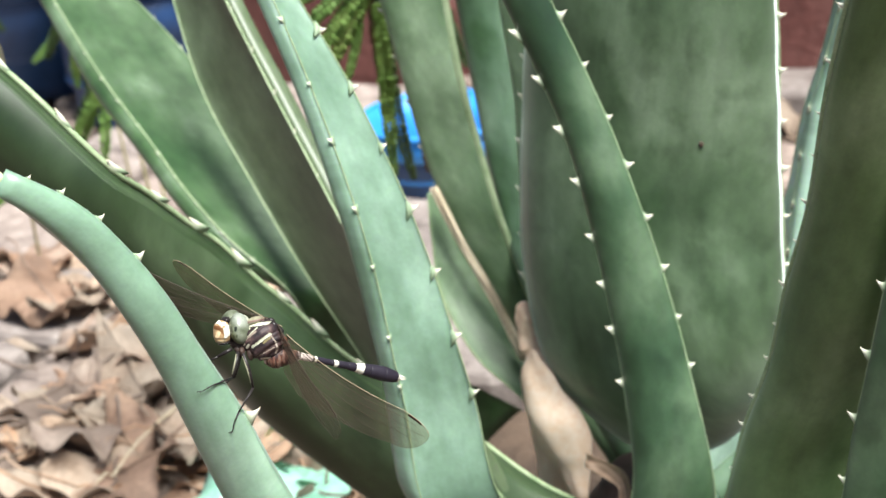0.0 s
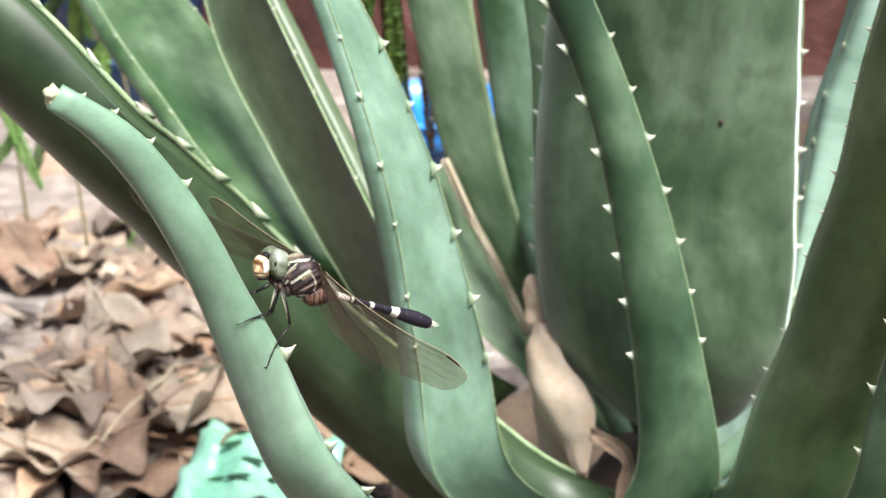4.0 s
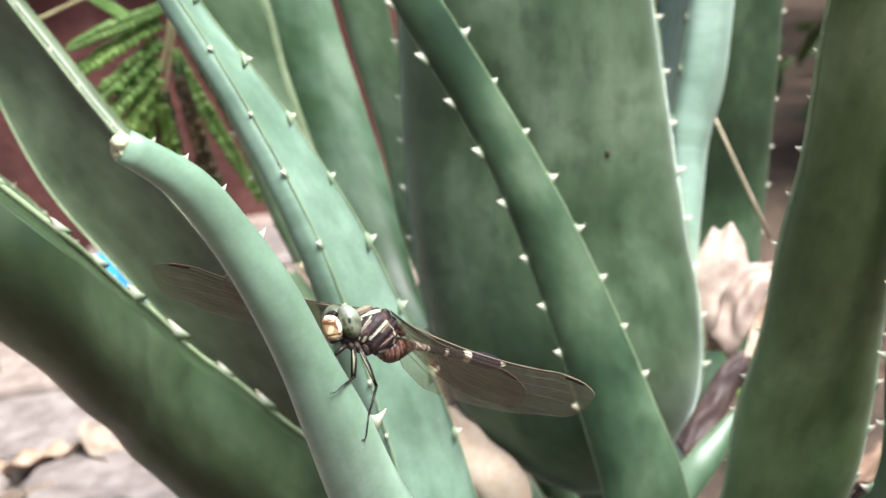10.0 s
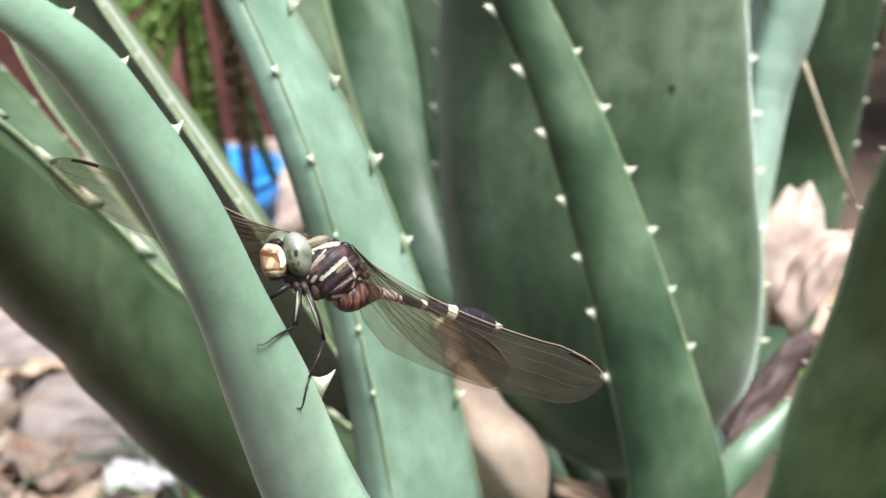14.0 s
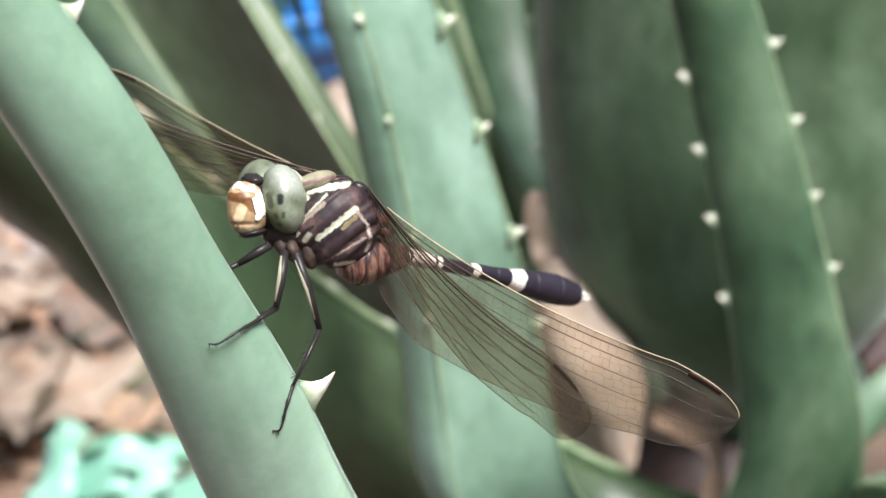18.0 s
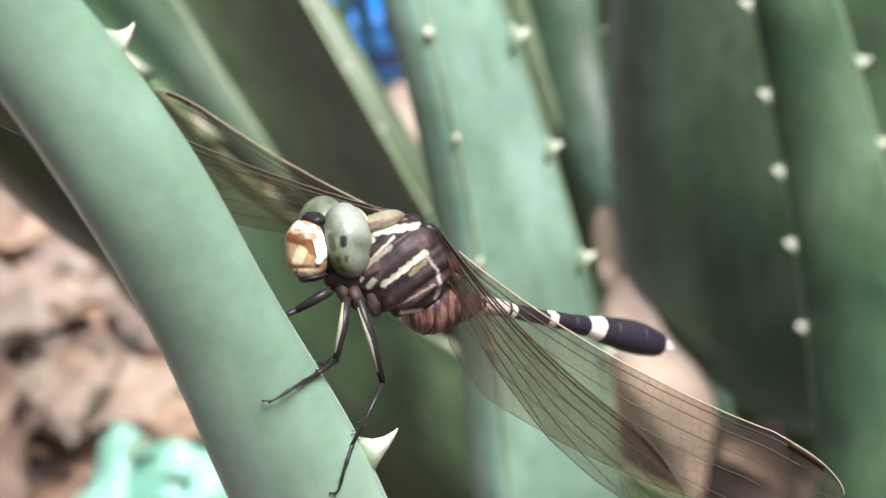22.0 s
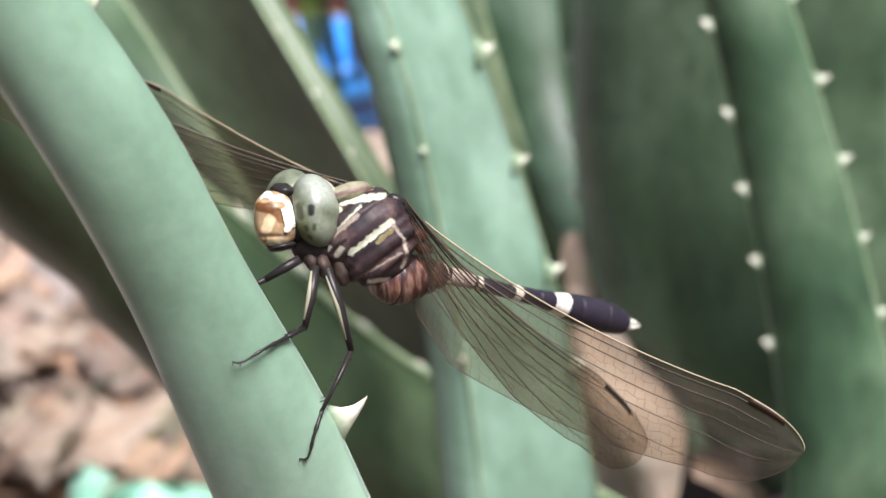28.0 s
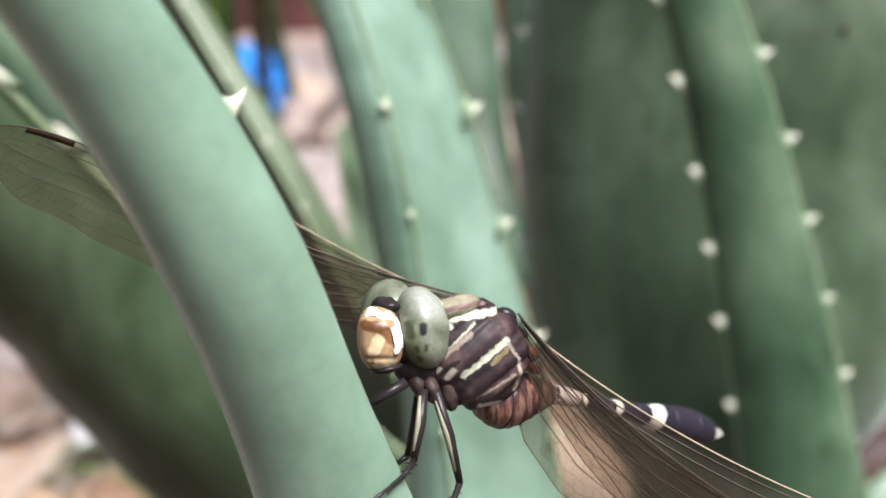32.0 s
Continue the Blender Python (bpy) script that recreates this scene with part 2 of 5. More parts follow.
def part(name, bm, mats, parent, label="", smooth=True):
    """Links a bmesh (or a ready mesh) as one mesh object under a thing or a part."""
    me = bm if isinstance(bm, bpy.types.Mesh) else mesh_of(name, bm, *(mats if isinstance(mats, (list, tuple)) else (mats,)), smooth=smooth)
    ob = new(name, me)
    ob.parent = parent
    return tagged(ob, label)


def thing(name, label, category, group="", at=(0, 0, 0)):
    ob = new(name)
    ob.location = at
    ob.empty_display_size = 0.01
    return tagged(ob, label, category, group)


def spline(rows, n):
    """A smooth curve through the rows, n samples, chord-length spaced."""
    p = np.array(rows, float)
    d = np.r_[0, np.cumsum(np.linalg.norm(np.diff(p[:, :3], axis=0), axis=1) ** 0.75 + 1e-9)]
    s = np.linspace(0, d[-1], n)
    m = np.gradient(p, d, axis=0, edge_order=1)
    k = np.clip(np.searchsorted(d, s, side="right") - 1, 0, len(d) - 2)
    h = (d[k + 1] - d[k])[:, None]
    u = ((s - d[k]) / (d[k + 1] - d[k]))[:, None]
    return (2 * u**3 - 3 * u**2 + 1) * p[k] + (u**3 - 2 * u**2 + u) * h * m[k] + (3 * u**2 - 2 * u**3) * p[k + 1] + (u**3 - u**2) * h * m[k + 1]


def skin_rings(bm, rings, close_ring=True, cap=True, uv=None):
    """Quads between rings of equal length. uv: per ring and per point (u, v)."""
    vs = [[bm.verts.new(p) for p in r] for r in rings]
    lay = bm.loops.layers.uv.verify() if uv is not None else None
    cnt = len(rings[0])
    for i in range(len(rings) - 1):
        for j in range(cnt if close_ring else cnt - 1):
            k = (j + 1) % cnt
            f = bm.faces.new((vs[i][j], vs[i][k], vs[i + 1][k], vs[i + 1][j]))
            if lay:
                for lp, (a, b) in zip(f.loops, ((i, j), (i, j + 1), (i + 1, j + 1), (i + 1, j))):
                    lp[lay].uv = uv[a][b]
    if cap and close_ring:
        bm.faces.new(vs[0][::-1])
        bm.faces.new(vs[-1])
    return vs


def tube(bm, pts, radii, sides=8):
    """A round tapered tube along points."""
    pts = [Vector(p) for p in pts]
    rings = []
    side = None
    for i, p in enumerate(pts):
        d = (pts[min(i + 1, len(pts) - 1)] - pts[max(i - 1, 0)]).normalized()
        side = d.orthogonal().normalized() if side is None else (side - d * side.dot(d)).normalized()
        up = d.cross(side)
        r = radii[i] if hasattr(radii, "__len__") else radii
        rings.append([p + (side * math.cos(a) + up * math.sin(a)) * r for a in (2 * math.pi * k / sides for k in range(sides))])
    return skin_rings(bm, rings)


# ---- ground ----
def grid_mesh(bm, x0, x1, y0, y1, nx, ny, height):
    vs = [[bm.verts.new((x0 + (x1 - x0) * i / nx, y0 + (y1 - y0) * j / ny, 0)) for i in range(nx + 1)] for j in range(ny + 1)]
    for row in vs:
        for v in row:
            v.co.z = height(v.co.x, v.co.y)
    for j in range(ny):
        for i in range(nx):
            bm.faces.new((vs[j][i], vs[j][i + 1], vs[j + 1][i + 1], vs[j + 1][i]))


def ground_height(x, y):
    return -0.012 + 0.006 * noise.noise((x * 3, y * 3, 0.3)) + 0.003 * noise.noise((x * 17, y * 17, 1.3))


bm = bmesh.new()
grid_mesh(bm, -3, 3, -2, 4, 160, 160, ground_height)
edge = [e for e in bm.edges if e.is_boundary]
grown = bmesh.ops.extrude_edge_only(bm, edges=edge)["geom"]
for v in (g for g in grown if isinstance(g, bmesh.types.BMVert)):
    v.co.x, v.co.y, v.co.z = v.co.x * 60, (v.co.y - 1) * 60, -0.012
tagged(new("ground", mesh_of("ground", bm, SOIL)), "dark bare soil of a garden bed", "ground", kind="structure")

# ---- the aloe ----
ROWS_P = [
    (-0.0716, 0.2292, 0.3028, 0.0016, 0.0008, 0.0021),
    (-0.0642, 0.2351, 0.2941, 0.0028, 0.0029, 0.0009),
    (-0.0587, 0.2409, 0.2822, 0.0033, 0.0030, 0.0009),
    (-0.0540, 0.2448, 0.2695, 0.0040, 0.0029, 0.0009),
    (-0.0501, 0.2488, 0.2549, 0.0046, 0.0024, 0.0009),
    (-0.0462, 0.2529, 0.2386, 0.0059, 0.0018, 0.0013),
    (-0.0429, 0.2568, 0.2227, 0.0068, 0.0006, 0.0016),
    (-0.0382, 0.2598, 0.2073, 0.0078, -0.0006, 0.0021),
    (-0.0147, 0.3235, 0.1376, 0.0107, 0.0027, 0.0028),
    (0.0203, 0.3896, 0.0884, 0.0163, 0.0056, 0.0058),
]
ROWS_C = [
    (-0.1367, 0.3968, 0.4586, 0.0005, 0.0006, -0.0001),
    (-0.1069, 0.3937, 0.3931, 0.0020, 0.0023, -0.0006),
    (-0.0771, 0.3906, 0.3276, 0.0034, 0.0039, -0.0010),
    (-0.0683, 0.3897, 0.3083, 0.0040, 0.0026, -0.0041),
    (-0.0528, 0.3832, 0.2773, 0.0048, 0.0042, -0.0024),
    (-0.0433, 0.3781, 0.2550, 0.0055, 0.0051, -0.0013),
    (-0.0371, 0.3750, 0.2377, 0.0065, 0.0054, -0.0016),
    (-0.0314, 0.3732, 0.2152, 0.0076, 0.0056, -0.0023),
    (-0.0269, 0.3700, 0.1934, 0.0089, 0.0047, -0.0011),
    (-0.0237, 0.3700, 0.1741, 0.0097, 0.0054, -0.0015),
    (-0.0194, 0.3678, 0.1430, 0.0110, 0.0054, -0.0015),
    (0.0018, 0.3985, 0.0973, 0.0160, 0.0086, -0.0000),
]
ROWS_D = [
    (-0.0923, 0.4252, 0.4131, 0.0007, -0.0000, -0.0001),
    (-0.0452, 0.4359, 0.3631, 0.0036, -0.0002, -0.0006),
    (-0.0141, 0.4377, 0.3125, 0.0066, -0.0004, -0.0010),
    (-0.0010, 0.4359, 0.2836, 0.0067, 0.0005, 0.0013),
    (0.0163, 0.4314, 0.2439, 0.0073, 0.0005, 0.0012),
    (0.0225, 0.4275, 0.2263, 0.0085, -0.0005, -0.0002),
    (0.0317, 0.4213, 0.1930, 0.0099, -0.0000, 0.0010),
    (0.0394, 0.4128, 0.1581, 0.0114, -0.0010, 0.0018),
    (0.0439, 0.4037, 0.1255, 0.0136, -0.0005, 0.0032),
    (0.0351, 0.4082, 0.0886, 0.0219, 0.0000, 0.0000),
]
ROWS_B = [
    (0.0385, 0.4560, 0.4784, 0.0195, -0.0035, -0.0029),
    (0.0375, 0.4628, 0.4067, 0.0275, -0.0050, -0.0041),
    (0.0364, 0.4695, 0.3351, 0.0354, -0.0064, -0.0053),
    (0.0359, 0.4728, 0.3004, 0.0387, -0.0066, -0.0056),
    (0.0350, 0.4711, 0.2684, 0.0419, -0.0059, -0.0061),
    (0.0339, 0.4706, 0.2331, 0.0438, -0.0076, -0.0059),
    (0.0335, 0.4665, 0.1973, 0.0461, -0.0076, -0.0061),
    (0.0347, 0.4569, 0.1565, 0.0442, -0.0065, -0.0034),
    (0.0355, 0.4569, 0.1415, 0.0408, -0.0053, -0.0023),
    (0.0369, 0.4580, 0.1293, 0.0344, -0.0037, -0.0006),
    (0.0409, 0.4596, 0.1161, 0.0238, -0.0015, 0.0005),
    (0.0413, 0.4646, 0.1030, 0.0088, 0.0000, 0.0000),
    (0.0322, 0.4634, 0.0659, 0.0080, 0.0000, 0.0000),
]
ROWS_R1 = [
    (0.1271, 0.5443, 0.4204, -0.0001, 0.0094, -0.0008),
    (0.1163, 0.5381, 0.3576, -0.0002, 0.0164, -0.0013),
    (0.1056, 0.5318, 0.2948, -0.0003, 0.0234, -0.0019),
    (0.1002, 0.5287, 0.2636, 0.0003, 0.0220, -0.0033),
    (0.0937, 0.5257, 0.2350, 0.0005, 0.0215, -0.0045),
    (0.0878, 0.5206, 0.2159, 0.0001, 0.0188, -0.0047),
    (0.0826, 0.5119, 0.1859, -0.0009, 0.0154, -0.0046),
    (0.0562, 0.4816, 0.0896, -0.0144, 0.0134, -0.0054),
    (0.0354, 0.4542, 0.0644, -0.0160, 0.0134, -0.0054),
]
ROWS_R4 = [
    (0.1446, 0.5344, 0.4040, 0.0055, 0.0009, -0.0010),
    (0.1385, 0.5394, 0.3405, 0.0118, 0.0019, -0.0021),
    (0.1324, 0.5444, 0.2770, 0.0182, 0.0030, -0.0033),
    (0.1273, 0.5487, 0.2234, 0.0174, 0.0029, -0.0036),
    (0.1210, 0.5532, 0.1707, 0.0165, 0.0028, -0.0039),
    (0.1088, 0.5429, 0.1238, 0.0164, 0.0026, -0.0042),
    (0.0402, 0.4709, 0.0629, 0.0160, 0.0045, -0.0018),
]
ROWS_R2 = [
    (0.1177, 0.2942, 0.4002, 0.0025, -0.0007, -0.0001),
    (0.1033, 0.3196, 0.3413, 0.0064, -0.0016, -0.0003),
    (0.0968, 0.3376, 0.2853, 0.0102, -0.0026, -0.0004),
    (0.0943, 0.3484, 0.2451, 0.0116, -0.0045, -0.0006),
    (0.0915, 0.3550, 0.2195, 0.0134, -0.0061, -0.0018),
    (0.0892, 0.3629, 0.1939, 0.0152, -0.0058, 0.0006),
    (0.0846, 0.3687, 0.1683, 0.0175, -0.0070, 0.0011),
    (0.0775, 0.3719, 0.1379, 0.0164, -0.0079, 0.0012),
    (0.0700, 0.3954, 0.1131, 0.0143, -0.0066, -0.0037),
    (0.0535, 0.4086, 0.0842, 0.0123, -0.0040, -0.0017),
]
ROWS_R3 = [
    (0.1388, 0.3317, 0.3166, 0.0052, -0.0016, -0.0007),
    (0.1246, 0.3330, 0.2877, 0.0078, -0.0024, -0.0011),
    (0.1168, 0.3321, 0.2597, 0.0104, -0.0032, -0.0014),
    (0.1091, 0.3287, 0.2128, 0.0111, -0.0050, -0.0018),
    (0.1068, 0.3293, 0.1930, 0.0116, -0.0050, -0.0017),
    (0.1024, 0.3288, 0.1576, 0.0131, -0.0051, -0.0018),
    (0.0690, 0.3682, 0.1078, 0.0176, -0.0074, -0.0056),
    (0.0466, 0.3951, 0.0762, 0.0176, -0.0068, -0.0041),
]
ROWS_M = [
    (-0.1177, 0.5528, 0.4475, 0.0036, -0.0002, -0.0006),
    (-0.0957, 0.5448, 0.3795, 0.0108, -0.0007, -0.0017),
    (-0.0737, 0.5367, 0.3114, 0.0181, -0.0011, -0.0028),
    (-0.0639, 0.5332, 0.2813, 0.0152, -0.0006, -0.0015),
    (-0.0601, 0.5306, 0.2621, 0.0129, -0.0001, -0.0001),
    (-0.0535, 0.5247, 0.2303, 0.0117, -0.0017, -0.0000),
    (-0.0471, 0.5217, 0.2015, 0.0108, 0.0005, 0.0011),
    (-0.0401, 0.5178, 0.1790, 0.0104, -0.0004, -0.0009),
    (-0.0293, 0.5154, 0.1519, 0.0069, 0.0009, 0.0023),
    (-0.0194, 0.5136, 0.1303, 0.0034, 0.0018, 0.0044),
    (0.0178, 0.5021, 0.0761, 0.0064, 0.0015, -0.0006),
    (0.0306, 0.4943, 0.0568, 0.0080, 0.0015, -0.0006),
]
ROWS_N = [
    (-0.0637, 0.6251, 0.4374, 0.0035, 0.0003, -0.0006),
    (-0.0534, 0.6035, 0.3695, 0.0104, 0.0008, -0.0018),
    (-0.0431, 0.5820, 0.3016, 0.0173, 0.0014, -0.0030),
    (-0.0386, 0.5725, 0.2716, 0.0155, 0.0006, -0.0027),
    (-0.0331, 0.5629, 0.2393, 0.0150, 0.0006, -0.0028),
    (-0.0275, 0.5510, 0.2099, 0.0140, 0.0006, -0.0027),
    (-0.0225, 0.5339, 0.1827, 0.0114, -0.0000, -0.0021),
    (-0.0118, 0.5074, 0.1491, 0.0072, -0.0001, -0.0003),
    (0.0306, 0.4967, 0.0628, 0.0064, 0.0015, -0.0006),
]
ROWS_N2 = [
    (-0.0299, 0.5427, 0.4450, 0.0017, -0.0001, -0.0003),
    (-0.0236, 0.5272, 0.3749, 0.0051, -0.0003, -0.0008),
    (-0.0173, 0.5117, 0.3049, 0.0086, -0.0005, -0.0013),
    (-0.0140, 0.5033, 0.2671, 0.0077, -0.0005, -0.0012),
    (-0.0100, 0.4965, 0.2332, 0.0067, -0.0001, -0.0002),
    (-0.0086, 0.4875, 0.1981, 0.0057, -0.0004, -0.0009),
    (0.0338, 0.4867, 0.0806, 0.0064, 0.0015, -0.0006),
]
ROWS_L3 = [
    (-0.2070, 0.5419, 0.4153, 0.0033, -0.0023, 0.0005),
    (-0.1676, 0.5164, 0.3515, 0.0075, -0.0060, 0.0010),
    (-0.1363, 0.4924, 0.2913, 0.0123, -0.0099, 0.0017),
    (-0.1159, 0.4705, 0.2509, 0.0140, -0.0084, 0.0083),
    (-0.0940, 0.4508, 0.2203, 0.0144, -0.0093, 0.0073),
    (-0.0735, 0.4350, 0.1910, 0.0139, -0.0096, 0.0062),
    (-0.0571, 0.4316, 0.1611, 0.0133, -0.0093, 0.0054),
    (-0.0220, 0.4258, 0.0977, 0.0109, -0.0071, 0.0057),
    (0.0124, 0.4280, 0.0721, 0.0028, 0.0043, 0.0062),
    (0.0237, 0.4203, 0.0539, 0.0040, 0.0040, 0.0062),
]
ROWS_L2 = [
    (-0.2887, 0.6169, 0.3081, 0.0050, 0.0032, -0.0008),
    (-0.2446, 0.5890, 0.2851, 0.0088, 0.0057, -0.0013),
    (-0.2087, 0.5610, 0.2622, 0.0133, 0.0086, -0.0021),
    (-0.1674, 0.5233, 0.2335, 0.0158, 0.0111, -0.0016),
    (-0.1447, 0.4998, 0.2169, 0.0146, 0.0096, -0.0026),
    (-0.1224, 0.4757, 0.2011, 0.0137, 0.0086, -0.0043),
    (-0.1045, 0.4631, 0.1860, 0.0130, 0.0089, -0.0065),
    (-0.0883, 0.4567, 0.1695, 0.0085, 0.0044, -0.0034),
    (-0.0848, 0.4959, 0.1150, 0.0099, 0.0081, 0.0096),
    (-0.0377, 0.5265, 0.0700, 0.0106, 0.0073, 0.0085),
]
ROWS_L1 = [
    (-0.2452, 0.3410, 0.3663, 0.0039, -0.0030, 0.0040),
    (-0.1878, 0.3476, 0.3251, 0.0075, -0.0058, 0.0076),
    (-0.1420, 0.3525, 0.2794, 0.0115, -0.0090, 0.0118),
    (-0.1156, 0.3582, 0.2478, 0.0106, -0.0115, 0.0121),
    (-0.1104, 0.3681, 0.2338, 0.0096, -0.0110, 0.0155),
    (-0.1057, 0.3777, 0.2202, 0.0100, -0.0103, 0.0163),
    (-0.0999, 0.3876, 0.2069, 0.0097, -0.0099, 0.0178),
    (-0.0910, 0.3939, 0.1908, 0.0088, -0.0088, 0.0182),
    (-0.0821, 0.3976, 0.1771, 0.0086, -0.0085, 0.0205),
    (-0.0738, 0.4037, 0.1628, 0.0107, -0.0099, 0.0190),
    (-0.0371, 0.4354, 0.1070, 0.0103, -0.0091, 0.0234),
    (-0.0081, 0.4397, 0.0864, 0.0073, -0.0118, 0.0222),
    (0.0214, 0.4148, 0.0708, 0.0166, 0.0179, 0.0179),
]
ROWS_L4 = [
    (-0.0558, 0.5182, 0.1864, 0.0014, 0.0010, 0.0003),
    (-0.0490, 0.5105, 0.1675, 0.0061, 0.0005, -0.0009),
    (-0.0406, 0.5015, 0.1473, 0.0100, 0.0014, -0.0009),
    (-0.0294, 0.4926, 0.1317, 0.0066, 0.0055, 0.0030),
    (-0.0169, 0.4872, 0.1203, 0.0018, 0.0070, 0.0046),
    (-0.0067, 0.4858, 0.1084, 0.0009, 0.0072, 0.0049),
]
ROWS_K = [
    (0.0875, 0.4471, 0.1302, 0.0003, -0.0016, -0.0019),
    (0.0791, 0.4408, 0.1252, 0.0012, -0.0031, -0.0034),
    (0.0693, 0.4350, 0.1194, 0.0012, -0.0036, -0.0047),
    (0.0572, 0.4311, 0.1098, 0.0018, -0.0033, -0.0040),
]


def leaf_frame(rows, n):
    s = spline(rows, n)
    c, a = s[:, :3], s[:, 3:]
    t = np.gradient(c, axis=0)
    t /= np.linalg.norm(t, axis=1)[:, None]
    nrm = np.cross(a, t)
    nrm /= np.linalg.norm(nrm, axis=1)[:, None] + 1e-12
    return c, a, nrm


def tooth_mesh():
    """A hooked horn, 1 high along z, bent towards +y, about 0.9 broad along y and 0.5 along x."""
    bm = bmesh.new()
    rings = []
    for k, (h, ry, rx, off) in enumerate(((-0.35, 1.0, 0.16, -0.1), (0.02, 0.66, 0.17, -0.06), (0.3, 0.38, 0.13, 0.02), (0.6, 0.20, 0.085, 0.16), (0.85, 0.09, 0.045, 0.34), (1.0, 0.012, 0.012, 0.48))):
        rings.append([(rx * math.cos(q), off + ry * math.sin(q), h) for q in (2 * math.pi * i / 8 for i in range(8))])
    skin_rings(bm, rings)
    return mesh_of("tooth", bm, TOOTH)


TOOTH_MESH = tooth_mesh()


def teeth_along(ob, line, outward, anchor, spacing, size, rng, reach):
    """Hooked teeth down one margin; one of them stands at the anchor. line runs from tip to base."""
    d = np.r_[0, np.cumsum(np.linalg.norm(np.diff(line, axis=0), axis=1))]

    def along(p):
        seg = np.diff(line, axis=0)
        u = np.clip(((np.array(p) - line[:-1]) * seg).sum(1) / (seg**2).sum(1), 0, 1)
        k = int(np.argmin(np.linalg.norm(line[:-1] + seg * u[:, None] - np.array(p), axis=1)))
        return d[k] + u[k] * (d[k + 1] - d[k])

    if spacing is None:
        spots = [along(p) for p in anchor]
    else:
        here = along(anchor)
        spots = [s + (abs(s - here) > 1e-6) * rng.uniform(-0.1, 0.1) * spacing for s in np.arange(here % spacing, d[-1] * reach, spacing)]
    for s in spots:
        i = int(np.clip(np.searchsorted(d, s), 1, len(d) - 2))
        u = (s - d[i - 1]) / (d[i] - d[i - 1])
        p = Vector(line[i - 1] * (1 - u) + line[i] * u)
        z = Vector(outward[i]).normalized()
        y = Vector(line[i - 1] - line[i + 1])
        y = (y - z * y.dot(z)).normalized()
        x = y.cross(z)
        h = size * rng.uniform(0.8, 1.2) * min(1.12, 0.22 + s / 0.08)
        m = Matrix((x, y, z)).transposed().to_4x4()
        t = part("tooth", TOOTH_MESH, None, ob)
        t.matrix_basis = Matrix.Translation(p) @ m @ Matrix.Diagonal((h * 1.3, h, h, 1))


def aloe_leaf(plant, rows, bulge, hollow, skin, label, teeth_left=None, teeth_right=None, flip=1, tooth=0.0028, n=70, reach=0.8, seed=1, power=0.75, rim=0.00012, lean=0.0, rims=None, small=1.0, spike=None):
    """A thick tapering leaf, lofted from tip to base. rows: centre and half the span from margin to margin. bulge: depth of the
    round back as a share of the half span; flip 1 turns the back along span x length. hollow: how far the face sinks in; lean: how far the back
    slumps towards the first margin."""
    rng = random.Random(seed)
    c, a, nrm = leaf_frame(rows, n)
    half = np.linalg.norm(a, axis=1)
    nrm = nrm * flip
    length = np.r_[0, np.cumsum(np.linalg.norm(np.diff(c, axis=0), axis=1))]
    back, face = 18, 12
    rings, uvs = [], []
    wob = rng.uniform(0, 50)
    for i in range(n):
        b = bulge(length[i] / length[-1]) * half[i] if callable(bulge) else bulge * half[i]
        ring, uv = [], []
        sway = 1 + 0.025 * noise.noise((length[i] * 40, wob, 0))
        for j in range(back):
            q = math.pi * j / back
            co, si = math.cos(q), math.sin(q)
            ring.append(c[i] - a[i] * co * sway + (nrm[i] - a[i] * lean / half[i]) * b * si**power)
            uv.append((-co * half[i] + half[i], length[i] + seed))
        for j in range(face):
            q = math.pi * j / face
            co, si = math.cos(q), math.sin(q)
            ring.append(c[i] + a[i] * co * sway + nrm[i] * hollow * half[i] * si)
            uv.append((co * half[i] + half[i] + 0.3, length[i] + seed))
        uv.append(uv[0])
        rings.append(ring)
        uvs.append(uv)
    bm = bmesh.new()
    skin_rings(bm, rings, uv=uvs)
    ob = part("leaf", bm, (skin,), plant, label)
    for sgn, rim in zip((-1, 1), rims or (rim, rim)):
        if rim:
            line = c + a * sgn
            bm = bmesh.new()
            tube(bm, line[1:int(n * 0.93)], [rim * min(1, 0.25 + i / 12) for i in range(1, int(n * 0.93))], 6)
            part("margin", bm, MARGIN, ob, "pale horny leaf margin")
    for spec, sgn in ((teeth_left, -1), (teeth_right, 1)):
        if spec:
            anchor, spacing = spec
            teeth_along(ob, c + a * sgn * 0.99, a * sgn if not (spike and spike[sgn > 0]) else a * 0 + np.array(spike[sgn > 0]), anchor, spacing, tooth * (small if sgn < 0 else 1), rng, reach)
    return ob


aloe = thing("aloe_plant", "large grey-green aloe with thick toothed leaves growing from soil", "aloe plant", at=(0, 0, 0))
LEAF_LABEL = "thick grey-green aloe leaf with pale teeth"

aloe_leaf(aloe, ROWS_P, 0.75, 0.1, SKIN_PALE, "slim pale green aloe leaf with a cut yellowed tip", None, ([(-0.0670, 0.2329, 0.3025), (-0.0621, 0.2353, 0.2975), (-0.0569, 0.2395, 0.2901), (-0.0527, 0.2434, 0.2797), (-0.0378, 0.2571, 0.2378), (-0.0327, 0.2640, 0.2129), (-0.0282, 0.2674, 0.1958)], None), flip=-1, tooth=0.0031, seed=11, rims=(0, 0))
aloe_leaf(aloe, ROWS_C, 0.9, 0.12, SKIN_WAXY, LEAF_LABEL, ((-0.0427, 0.3671, 0.2401), 0.0195), ((-0.0314, 0.3805, 0.2347), 0.0198), flip=1, tooth=0.0024, seed=12, rims=(0.0002, 0.0002), lean=0.95, small=0.6, spike=((-0.55, -0.8, 0.2), None))
